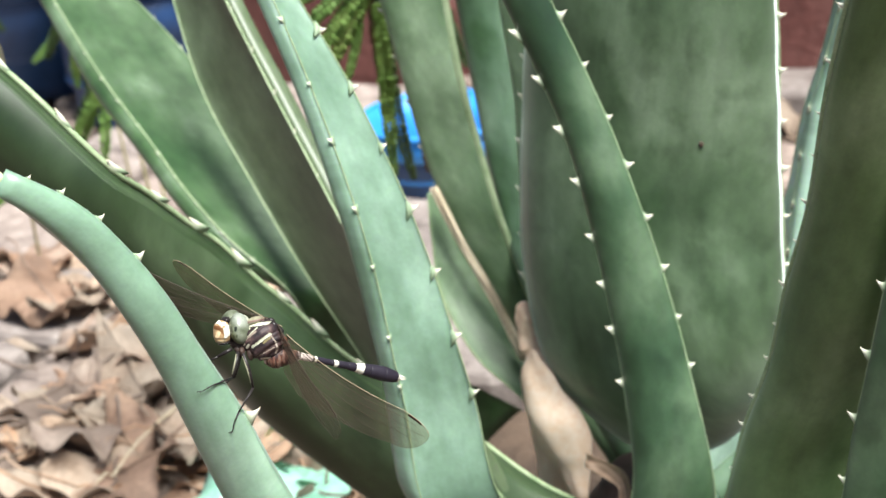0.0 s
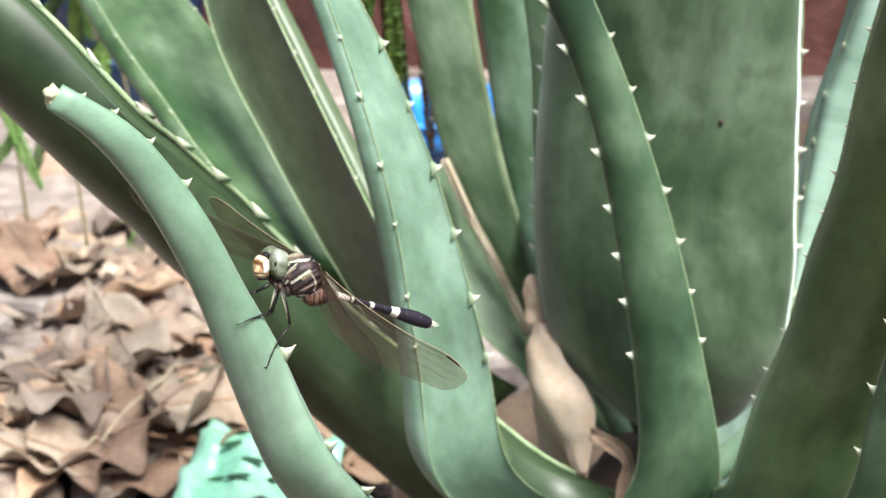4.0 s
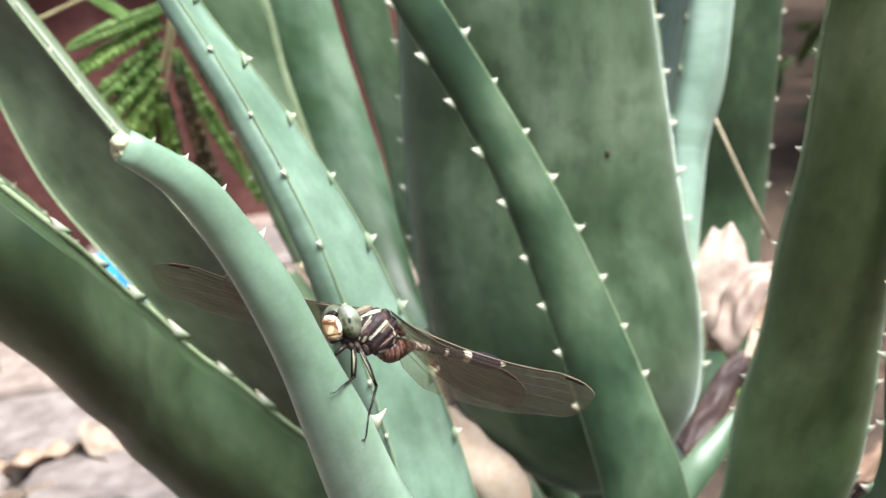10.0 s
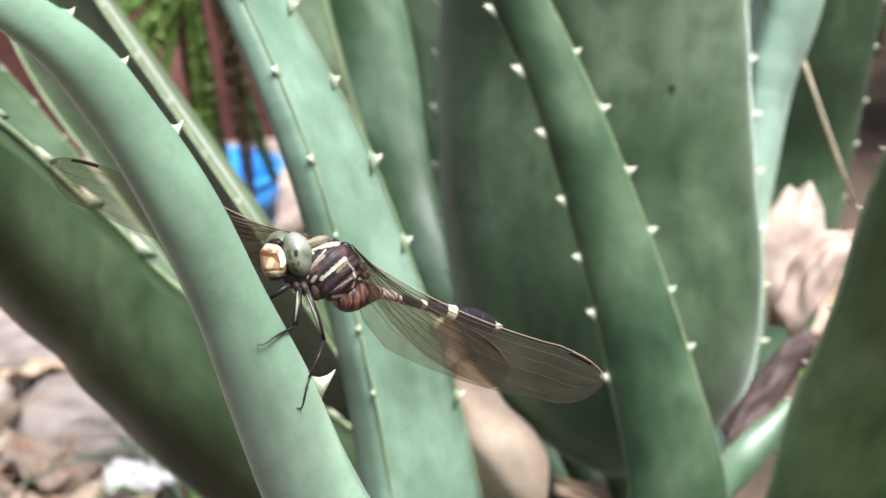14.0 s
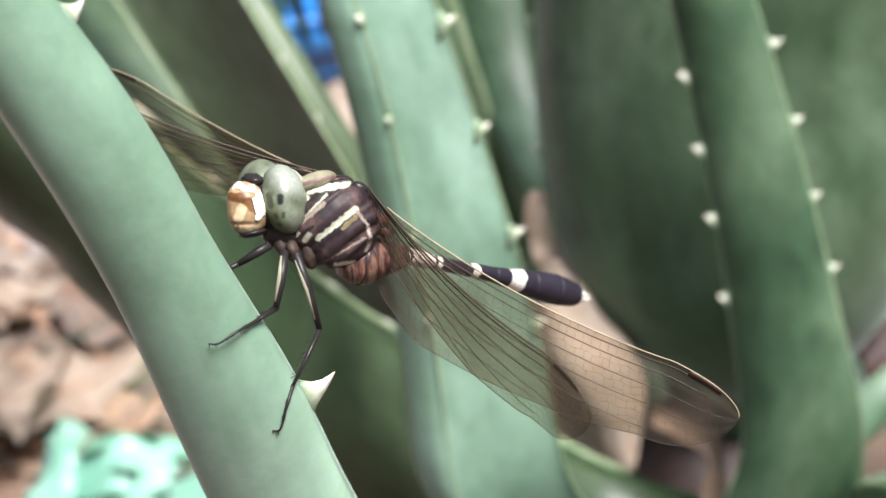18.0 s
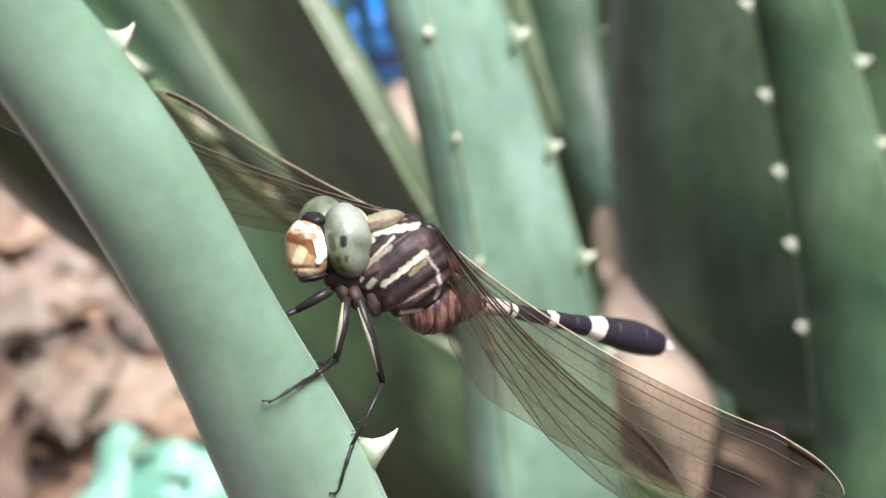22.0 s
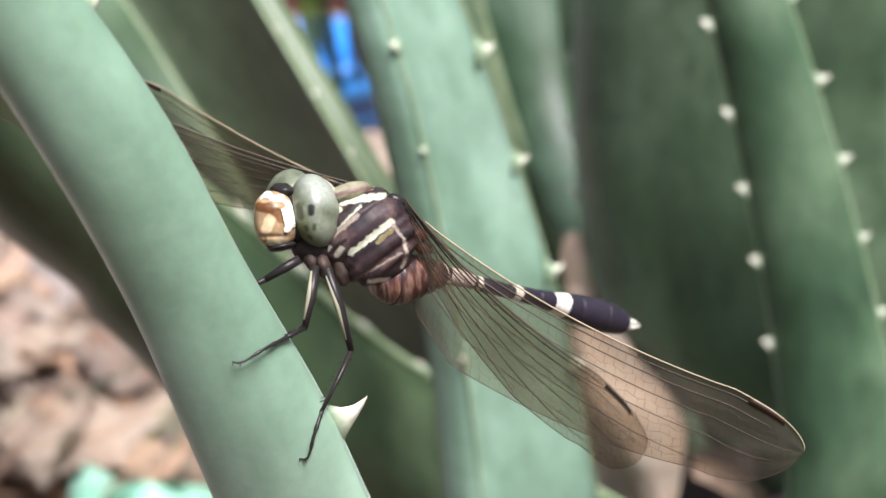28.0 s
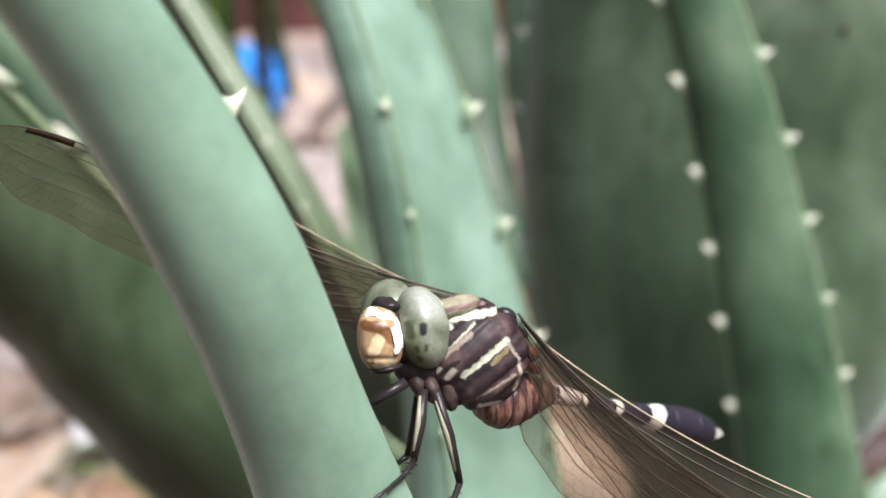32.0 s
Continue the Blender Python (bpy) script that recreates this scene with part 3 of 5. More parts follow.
aloe_leaf(aloe, ROWS_D, 0.5, 0.1, SKIN_DEEP_SHADED, LEAF_LABEL, ((0.0217, 0.4217, 0.1919), 0.0172), ((0.0408, 0.4220, 0.1977), 0.0172), flip=-1, tooth=0.0023, seed=13, rim=0.0002, small=1.3, spike=((-0.75, -0.6, 0.1), None), power=1.3)
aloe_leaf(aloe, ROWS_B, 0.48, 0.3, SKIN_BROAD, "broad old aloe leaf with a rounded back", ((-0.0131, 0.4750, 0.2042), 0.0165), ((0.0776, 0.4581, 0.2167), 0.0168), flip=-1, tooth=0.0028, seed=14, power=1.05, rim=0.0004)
aloe_leaf(aloe, ROWS_R1, 1.0, 0.2, SKIN_BLOOM, "pale bluish aloe leaf with pale teeth", ((0.0801, 0.4649, 0.2314), 0.018), None, flip=-1, tooth=0.0022, seed=15)
# far leaf in shadow: the shade is in its skin colour
aloe_leaf(aloe, ROWS_R4, 0.4, 0.2, SKIN_DEEP_SHADED, LEAF_LABEL, None, ((0.0801, 0.4649, 0.2314), 0.018), flip=-1, tooth=0.0022, seed=16)
aloe_leaf(aloe, ROWS_R2, 0.4, -0.5, SKIN_MOSS, "thick olive green aloe leaf with a yellowish margin", ((0.0812, 0.3483, 0.2474), 0.0145), ((0.0812, 0.3483, 0.2474), 0.0145), flip=1, tooth=0.0020, seed=17, rims=(0.0009, 0.0002))
aloe_leaf(aloe, ROWS_R3, 0.5, -0.24, SKIN_DEEP_SHADED, LEAF_LABEL, ((0.0982, 0.3342, 0.2142), 0.0193), None, flip=1, tooth=0.0024, seed=18)
aloe_leaf(aloe, ROWS_M, 0.35, 0.2, SKIN, LEAF_LABEL, ((-0.0314, 0.3805, 0.2347), 0.018), ((-0.0247, 0.3787, 0.2123), 0.016), flip=-1, tooth=0.0018, seed=19, rims=(0.0002, 0.0020))
aloe_leaf(aloe, ROWS_N, 0.5, 0.1, SKIN_BLUE, LEAF_LABEL, None, None, flip=-1, tooth=0.0022, seed=20)
aloe_leaf(aloe, ROWS_N2, 0.5, 0.1, SKIN, LEAF_LABEL, None, None, flip=-1, tooth=0.0022, seed=21)
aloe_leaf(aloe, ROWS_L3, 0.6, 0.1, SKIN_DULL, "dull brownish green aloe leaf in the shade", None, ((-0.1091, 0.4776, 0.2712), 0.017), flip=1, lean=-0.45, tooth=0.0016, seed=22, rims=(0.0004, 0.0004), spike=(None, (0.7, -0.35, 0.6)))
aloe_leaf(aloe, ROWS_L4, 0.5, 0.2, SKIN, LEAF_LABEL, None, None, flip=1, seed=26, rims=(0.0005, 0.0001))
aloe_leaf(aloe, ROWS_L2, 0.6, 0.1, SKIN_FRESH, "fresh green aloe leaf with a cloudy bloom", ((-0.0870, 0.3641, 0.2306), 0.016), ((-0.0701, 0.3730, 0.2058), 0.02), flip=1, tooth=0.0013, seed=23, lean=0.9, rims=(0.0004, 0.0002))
aloe_leaf(aloe, ROWS_L1, 0.9, 0.1, SKIN_LIME_SHADED, "thick olive green aloe leaf with yellowish toothed margins", None, ((-0.0870, 0.3641, 0.2306), 0.0195), flip=-1, tooth=0.0037, seed=24, rims=(0.0001, 0.0009), spike=(None, (0.3, -0.25, 0.92)), power=0.8)
aloe_leaf(aloe, ROWS_K, 0.5, 0.1, SKIN_BLUE, "small bluish green aloe leaf low on the stem", None, None, flip=-1, seed=25)
bm = bmesh.new()
tube(bm, [(0.1122, 0.5275, 0.2158), (0.1181, 0.5276, 0.1990), (0.1242, 0.5277, 0.1823), (0.1306, 0.5274, 0.1643)], [0.0006, 0.0007, 0.0008, 0.0008], 7)
part("dry_stalk", bm, STRAW, aloe, "thin pale dry stalk")
bm = bmesh.new()
bmesh.ops.create_icosphere(bm, subdivisions=2, radius=1, matrix=Matrix.Translation((0.0524, 0.4483, 0.2302)) @ Matrix.Diagonal((0.0009, 0.0009, 0.0010, 1)))
part("scar", bm, SOIL, aloe, "small dark scar")
bm = bmesh.new()
bmesh.ops.create_icosphere(bm, subdivisions=4, radius=1, matrix=Matrix.Translation((-0.0720, 0.2291, 0.3026)) @ Matrix.Diagonal((0.0016, 0.0013, 0.0022, 1)))
for v in bm.verts:
    d = v.co - Vector((-0.0720, 0.2291, 0.3026))
    v.co += d.normalized() * (0.0007 * noise.noise(v.co * 700) + 0.0006 * max(0, noise.noise(v.co * 1500)))
part("cut_tip", bm, mottled("cut_tissue", [(0.3, (0.46, 0.44, 0.24)), (0.7, (0.70, 0.70, 0.48))], 500, 0.6, 0.4), aloe, "ragged yellowish cut end of a leaf")



# dry stem and sheaths of the aloe
bm = bmesh.new()
tube(bm, [(0.036, 0.480, -0.03), (0.034, 0.476, 0.02), (0.032, 0.472, 0.05), (0.031, 0.470, 0.075), (0.031, 0.470, 0.09)], [0.030, 0.028, 0.026, 0.024, 0.016], 20)
for v in bm.verts:
    v.co += Vector((1, 0.6, 0)) * 0.003 * noise.noise(v.co * 60)
# darkest dry tone here: shade of the hollow under the leaves is in it
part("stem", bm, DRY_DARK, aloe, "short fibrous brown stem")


def dry_leaf(rows, label, mat, fold=0.4, seed=3, crinkle=0.0012, thick=0.0006, n=26):
    """A limp dead leaf: a folded, crinkled sheet with a little thickness. rows as for the fresh leaves."""
    c, a, nrm = leaf_frame(rows, n)
    half = np.linalg.norm(a, axis=1)
    bm = bmesh.new()
    k = 12
    rings = []
    for i in range(n):
        top, low = [], []
        for j in range(k + 1):
            s = -1 + 2 * j / k
            lift = fold * half[i] * (1 - s * s) + crinkle * noise.noise((s * 1.5 + seed, i / n * 5.0, seed)) * 2
            p = c[i] + a[i] * s - nrm[i] * lift
            top.append(p)
            low.append(p + nrm[i] * thick)
        rings.append(top + low[::-1])
    skin_rings(bm, rings)
    return part("dry_leaf", bm, mat, aloe, label)


dry_leaf([(-0.0082, 0.4608, 0.1470, 0.0022, -0.0023, 0.0012), (-0.0079, 0.4587, 0.1427, 0.0044, -0.0033, 0.0019), (-0.0076, 0.4572, 0.1399, 0.0064, -0.0042, 0.0026), (-0.0057, 0.4540, 0.1328, 0.0085, -0.0055, 0.0035), (-0.0021, 0.4505, 0.1266, 0.0106, -0.0060, 0.0040), (0.0016, 0.4475, 0.1189, 0.0110, -0.0050, 0.0036), (0.0038, 0.4457, 0.1128, 0.0092, -0.0038, 0.0029), (0.0057, 0.4438, 0.1069, 0.0065, -0.0023, 0.0018), (0.0072, 0.4415, 0.0998, 0.0040, -0.0010, 0.0009), (0.0081, 0.4405, 0.0956, 0.0027, -0.0005, 0.0005)], "twisted tan dead leaf hanging from the stem", SHEATH, 0.55, 3, 0.0008)
dry_leaf([(-0.0112, 0.4690, 0.1617, 0.0014, -0.0014, 0.0007), (-0.0119, 0.4680, 0.1597, 0.0038, -0.0024, 0.0013), (-0.0116, 0.4669, 0.1556, 0.0049, -0.0029, 0.0016), (-0.0106, 0.4657, 0.1503, 0.0048, -0.0029, 0.0017), (-0.0088, 0.4642, 0.1452, 0.0037, -0.0026, 0.0015), (-0.0077, 0.4620, 0.1410, 0.0036, -0.0026, 0.0015)], "crumpled neck of a tan dead leaf", SHEATH, 0.7, 12, 0.0016)
dry_leaf([(-0.0072, 0.4600, 0.1271, 0.0059, -0.0035, 0.0023), (-0.0037, 0.4580, 0.1199, 0.0089, -0.0040, 0.0028), (-0.0010, 0.4560, 0.1138, 0.0105, -0.0040, 0.0030), (0.0000, 0.4535, 0.1030, 0.0102, -0.0035, 0.0028), (0.0008, 0.4510, 0.0934, 0.0095, -0.0030, 0.0026), (0.0014, 0.4490, 0.0833, 0.0084, -0.0025, 0.0023)], "tan dead leaf hanging from the stem", SHEATH, 0.25, 8, 0.0008)
dry_leaf([(-0.0525, 0.5075, 0.1921, 0.0016, 0.0002, 0.0004), (-0.0414, 0.5022, 0.1703, 0.0016, 0.0003, 0.0007), (-0.0285, 0.4953, 0.1491, 0.0017, 0.0003, 0.0008), (-0.0174, 0.4883, 0.1273, 0.0018, 0.0002, 0.0006)], "narrow dead leaf strip", STRAW, 0.5, 4)
# tan leaf under the broad one, coloured as it looks in shadow
dry_leaf([(0.0128, 0.4257, 0.1220, -0.0002, -0.0018, -0.0016), (0.0200, 0.4218, 0.1208, -0.0008, -0.0019, -0.0019), (0.0262, 0.4175, 0.1187, -0.0014, -0.0018, -0.0016), (0.0263, 0.4121, 0.1119, -0.0027, -0.0007, -0.0001), (0.0251, 0.4079, 0.1014, -0.0023, -0.0005, 0.0001)], "tan dead leaf hanging from the stem", DRY_SHADED, 0.4, 5, 0.0007)
dry_leaf([(0.1091, 0.5159, 0.1743, 0.0051, -0.0003, -0.0007), (0.1040, 0.5065, 0.1681, 0.0103, 0.0014, -0.0009), (0.1025, 0.4995, 0.1593, 0.0123, 0.0012, -0.0012), (0.0977, 0.4919, 0.1492, 0.0099, 0.0013, -0.0010), (0.0934, 0.4859, 0.1386, 0.0046, -0.0007, -0.0016)], "pale crumpled dead leaf at the foot of the aloe", DRY_PALE, 0.6, 6, 0.0022)
dry_leaf([(0.1196, 0.4916, 0.1654, 0.0003, -0.0025, -0.0020), (0.1098, 0.4881, 0.1610, 0.0012, -0.0055, -0.0050), (0.1020, 0.4850, 0.1533, 0.0021, -0.0059, -0.0060), (0.0934, 0.4834, 0.1429, 0.0026, -0.0048, -0.0054)], "pale crumpled dead leaf at the foot of the aloe", DRY_PALE, 0.4, 7, 0.0020)
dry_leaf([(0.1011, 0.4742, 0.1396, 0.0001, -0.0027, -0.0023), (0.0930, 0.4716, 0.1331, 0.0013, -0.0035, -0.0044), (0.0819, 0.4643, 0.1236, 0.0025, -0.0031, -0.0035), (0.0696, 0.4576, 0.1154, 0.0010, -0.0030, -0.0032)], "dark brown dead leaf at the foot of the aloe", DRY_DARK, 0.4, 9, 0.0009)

# ---- the dragonfly, in millimetres: x along the picture, y away, z up ----
MM = 0.001
FLY = Matrix(((0.99974, -0.02004, 0.01130, -0.03936), (0.01362, 0.91139, 0.41131, 0.25845), (-0.01855, -0.41104, 0.91143, 0.25726), (0, 0, 0, 1)))


def plain(name, color, rough=0.4, scale=900, depth=0.25):
    dark = tuple(v * (1 - depth) for v in color)
    m = mottled(name, [(0.3, dark), (0.7, color)], scale, rough, 0.15, 0.0001)
    m.node_tree.nodes["Principled BSDF"].inputs["Specular IOR Level"].default_value = 0.25
    return m


def stroked(name, stops, scale, strokes, rough=0.4, soft=0.12, wander=0.25, coat=0.0, fine=0.2):
    """A mottled skin with soft-edged strokes on it. Each stroke runs from (x, z) to (x, z), in mm, with its half width and colour."""
    m, n, l, b = material(name, rough)
    col = ramp_of(n, l, noisy(n, l, scale, 4.0), stops)
    tc = n.new("ShaderNodeTexCoord")
    mp = n.new("ShaderNodeMapping")
    mp.inputs["Scale"].default_value = (1000, 0, 1000)
    l.new(tc.outputs["Object"], mp.inputs[0])
    wob = n.new("ShaderNodeTexNoise")
    wob.inputs["Scale"].default_value, wob.inputs["Detail"].default_value = 1.6, 3.0
    l.new(mp.outputs[0], wob.inputs["Vector"])

    def vec(op, a, c):
        v = n.new("ShaderNodeVectorMath")
        v.operation = op
        for src, k in ((a, 0), (c, 1)):
            if isinstance(src, tuple):
                v.inputs[k].default_value = src
            else:
                l.new(src, v.inputs[k])
        return v

    shift = n.new("ShaderNodeVectorMath")
    shift.operation = "MULTIPLY_ADD"
    l.new(wob.outputs["Color"], shift.inputs[0])
    shift.inputs[1].default_value = (wander, 0, wander)
    l.new(mp.outputs[0], shift.inputs[2])
    place = vec("SUBTRACT", shift.outputs[0], (wander / 2, 0, wander / 2)).outputs[0]
    for ax, az, bx, bz, half, tint, *own in strokes:
        d = Vector((bx - ax, 0, bz - az))
        rel = vec("SUBTRACT", place, (ax, 0, az)).outputs[0]
        dot = vec("DOT_PRODUCT", rel, tuple(d / max(d.length_squared, 1e-6))).outputs["Value"]
        cl = n.new("ShaderNodeClamp")
        l.new(dot, cl.inputs[0])
        sc = n.new("ShaderNodeVectorMath")
        sc.operation = "SCALE"
        sc.inputs[0].default_value = d
        l.new(cl.outputs[0], sc.inputs["Scale"])
        dist = n.new("ShaderNodeVectorMath")
        dist.operation = "DISTANCE"
        l.new(rel, dist.inputs[0])
        l.new(sc.outputs[0], dist.inputs[1])
        rng = n.new("ShaderNodeMapRange")
        rng.interpolation_type = "SMOOTHSTEP"
        for k, val in ((1, half - (own or [soft])[0]), (2, half + (own or [soft])[0]), (3, 1.0), (4, 0.0)):
            rng.inputs[k].default_value = val
        l.new(dist.outputs["Value"], rng.inputs[0])
        col = blend(n, l, rng.outputs[0], col, tint)
    grain = noisy(n, l, scale * 6, 3.0)
    col = blend(n, l, fine, col, ramp_of(n, l, grain, [(0.3, (0.2, 0.2, 0.2)), (0.7, (0.8, 0.8, 0.8))]), "OVERLAY")
    l.new(col, b.inputs["Base Color"])
    b.inputs["Coat Weight"].default_value, b.inputs["Coat Roughness"].default_value = coat, 0.15
    b.inputs["Specular IOR Level"].default_value = 0.3
    bumped(n, l, b, grain, 0.15, 0.0001)
    return m


OLIVE_SPOT = (0.045, 0.05, 0.028)
EYE = stroked("eye_green", [(0.32, (0.065, 0.078, 0.045)), (0.5, (0.12, 0.135, 0.09)), (0.70, (0.19, 0.21, 0.155))], 420, [
    # first stroke paints the broad highlight on top, second darkens the lower front
    (-1.3, 2.4, -0.3, 1.6, 1.1, (0.27, 0.29, 0.245), 1.0), (-2.5, -1.3, -1.7, -2.8, 0.9, (0.11, 0.125, 0.06), 0.8),
    (-2.45, 0.2, -2.3, -0.75, 0.34, OLIVE_SPOT), (-1.8, -1.75, -1.75, -1.95, 0.2, OLIVE_SPOT), (-1.02, -1.6, -1.04, -1.9, 0.17, OLIVE_SPOT),
    (-1.65, -2.6, -1.45, -2.7, 0.17, OLIVE_SPOT), (-2.2, 0.35, -2.0, 0.4, 0.2, (0.09, 0.10, 0.06)), (-1.27, 0.05, -1.30, -0.45, 0.3, (0.012, 0.016, 0.012))], 0.38, 0.16, 0.15, 0.15, 0.2)
EYE_RIM = plain("eye_rim", (0.42, 0.42, 0.33), 0.4)
FACE = stroked("face_cream", [(0.3, (0.25, 0.155, 0.075)), (0.6, (0.37, 0.25, 0.135)), (0.8, (0.46, 0.34, 0.20))], 420, [
    (-5.9, 0.1, -5.1, -0.1, 0.45, (0.13, 0.055, 0.018)), (-5.0, 0.0, -4.1, -0.55, 0.48, (0.11, 0.045, 0.014)), (-4.2, -0.6, -3.9, -1.1, 0.35, (0.17, 0.08, 0.03)),
    (-4.9, -1.1, -5.2, -1.9, 0.5, (0.60, 0.45, 0.27)), (-5.4, -2.7, -5.2, -3.3, 0.12, (0.12, 0.08, 0.05)), (-5.0, -3.2, -4.3, -3.2, 0.35, (0.50, 0.42, 0.27)),
    (-5.3, -3.45, -4.7, -3.72, 0.16, (0.03, 0.02, 0.018)), (-4.7, -3.72, -3.8, -3.5, 0.17, (0.03, 0.02, 0.018)), (-3.8, -3.5, -2.7, -2.8, 0.2, (0.03, 0.02, 0.018)), (-3.9, -2.6, -3.6, -3.0, 0.2, (0.30, 0.24, 0.15))], 0.42, 0.14, 0.3, 0.1)
PALE, DIM = (0.54, 0.55, 0.41), (0.26, 0.21, 0.17)
THORAX = stroked("thorax_stripes", [(0.34, (0.012, 0.008, 0.010)), (0.52, (0.042, 0.025, 0.026)), (0.70, (0.105, 0.064, 0.056))], 420, [
    (2.2, -4.6, 5.9, -1.75, 0.24, (0.018, 0.012, 0.014)), (2.4, -3.3, 4.7, -1.1, 0.4, (0.03, 0.018, 0.020)), (0.9, -0.4, 3.0, 0.3, 0.25, (0.02, 0.014, 0.014)), (3.2, -5.2, 6.2, -3.3, 0.3, (0.03, 0.017, 0.018)), (0.2, -3.9, 1.6, -2.9, 0.2, (0.02, 0.013, 0.013)),
    (0.0, 1.5, 2.7, 2.5, 0.55, (0.36, 0.35, 0.25)), (0.6, 1.1, 3.8, 1.85, 0.2, (0.26, 0.17, 0.14)), (1.2, 0.55, 4.8, 1.15, 0.30, PALE), (0.7, 0.1, 0.9, -0.1, 0.32, PALE), (-0.5, -3.3, 2.9, 0.15, 0.12, PALE),
    (0.3, -2.6, 2.6, -0.75, 0.24, DIM), (0.75, -4.3, 1.25, -3.65, 0.22, (0.50, 0.47, 0.36)), (-0.1, -3.7, 0.1, -3.55, 0.24, (0.52, 0.46, 0.36)), (2.0, -4.1, 3.7, -2.85, 0.24, PALE), (3.75, -2.75, 5.7, -1.2, 0.27, PALE),
    (4.5, -3.1, 5.7, -2.0, 0.22, (0.20, 0.165, 0.08)), (3.3, -6.0, 6.5, -4.1, 0.1, DIM), (3.5, -6.7, 5.3, -6.5, 0.18, (0.56, 0.50, 0.42)), (5.8, -1.5, 6.75, -2.75, 0.13, DIM), (6.75, -2.75, 7.0, -4.2, 0.15, (0.42, 0.36, 0.30)), (7.0, -4.2, 6.5, -5.4, 0.14, DIM)], 0.55, 0.12, 0.5, 0.0, 0.35)
RUSTY = mottled("rusty_bands", [(0.34, (0.016, 0.008, 0.009)), (0.48, (0.045, 0.018, 0.015)), (0.56, (0.14, 0.058, 0.038)), (0.61, (0.19, 0.12, 0.09)), (0.7, (0.04, 0.015, 0.013))], 260, 0.38, 0.2, 0.0001, stretch=(5, 0.6, 1.2))
ABDOMEN_PALE = plain("abdomen_pale", (0.72, 0.65, 0.65), 0.45)
WHITE_MARK = plain("white_mark", (0.74, 0.71, 0.61), 0.55)
BLACK = plain("black_horn", (0.022, 0.018, 0.018), 0.35)
INK = plain("ink_black", (0.022, 0.018, 0.028), 0.5, 600)
UMBER = plain("umber_side", (0.03, 0.020, 0.018), 0.6, 500, 0.6)
RUST = plain("rust_ring", (0.12, 0.045, 0.026), 0.4, 500, 0.5)
LEG_PALE = plain("leg_pale", (0.30, 0.29, 0.20), 0.5)
COXA = plain("coxa_brown", (0.06, 0.038, 0.03), 0.55, 500, 0.6)
VEIN = plain("wing_vein", (0.06, 0.042, 0.03), 0.4)
VEIN_PALE = plain("wing_vein_pale", (0.34, 0.27, 0.18), 0.4)
STIGMA = plain("wing_spot", (0.035, 0.018, 0.010), 0.4)


def membrane(name, clear):
    m = bpy.data.materials.new(name)
    m.use_nodes = True
    n, l = m.node_tree.nodes, m.node_tree.links
    b = n["Principled BSDF"]
    b.inputs["Base Color"].default_value = (0.22, 0.18, 0.145, 1)
    b.inputs["Roughness"].default_value = 0.28
    tr = n.new("ShaderNodeBsdfTransparent")
    tr.inputs[0].default_value = (0.78, 0.72, 0.65, 1)
    mix = n.new("ShaderNodeMixShader")
    fac = noisy(n, l, 260, 3.0)
    l.new(ramp_of(n, l, fac, [(0.3, (1 - clear,) * 3), (0.75, (1.12 - clear,) * 3)]), mix.inputs[0])
    l.new(tr.outputs[0], mix.inputs[1])
    l.new(b.outputs[0], mix.inputs[2])
    l.new(mix.outputs[0], n["Material Output"].inputs[0])
    return m


MEMBRANE = membrane("wing_film", 0.90)

fly = thing("dragonfly", "slender dragonfly with striped brown thorax clinging to aloe leaf", "dragonfly")
fly.matrix_basis = FLY
# the lens is focused on the dragonfly all along
cam.data.dof.use_dof, cam.data.dof.focus_object, cam.data.dof.aperture_fstop = True, fly, 29.0


BODY = Vector((0, 0, 0))


def mm(p):
    return Vector(p) * MM


def blob(center, axes, segs=28, rings=18, bump=None):
    """An ellipsoid: axes are three half-axis vectors."""
    bm = bmesh.new()
    ax = [Vector(a) for a in axes]
    center = Vector(center) + BODY
    rows = []
    for i in range(1, rings):
        th = math.pi * i / rings
        rows.append([])
        for j in range(segs):
            ph = 2 * math.pi * j / segs
            u = Vector((math.sin(th) * math.cos(ph), math.sin(th) * math.sin(ph), math.cos(th)))
            p = Vector(center) + ax[0] * u.x + ax[1] * u.y + ax[2] * u.z
            rows[-1].append(mm(bump(p, u) if bump else p))
    vs = skin_rings(bm, rows, cap=False)
    top = bm.verts.new(mm(Vector(center) + ax[2]))
    low = bm.verts.new(mm(Vector(center) - ax[2]))
    for j in range(segs):
        bm.faces.new((vs[0][j], vs[0][(j + 1) % segs], top))
        bm.faces.new((vs[-1][(j + 1) % segs], vs[-1][j], low))
    return bm


def painted(bm, rule):
    """Gives each face the material slot that rule(centre in mm) names."""
    for f in bm.faces:
        f.material_index = rule(f.calc_center_median() / MM)
    return bm


# head
head = part("head", blob((-3.0, 4.0, -0.6), ((2.3, 0.3, 0), (-0.3, 2.7, 0), (0.1, 0, 2.9))), BLACK, fly)
near_eye = part("eye", blob((-1.3, 3.1, -0.2), ((2.22, 0.7, -0.1), (-0.7, 2.6, 0.2), (-0.36, 0.2, 3.38)), 48, 36), EYE, head, "large grey-green faceted eye with dark spots")
part("eye_rim", blob((-0.62, 3.9, -0.4), ((1.72, 0.6, -0.1), (-0.6, 2.0, 0.2), (-0.3, 0.2, 3.2)), 40, 28), EYE_RIM, near_eye, "pale rim behind the eye")
part("eye", blob((-3.95, 5.2, 0.75), ((2.35, 0.4, 0), (-0.6, 2.7, 0.2), (0.15, 0.2, 3.0)), 40, 28), EYE, head)
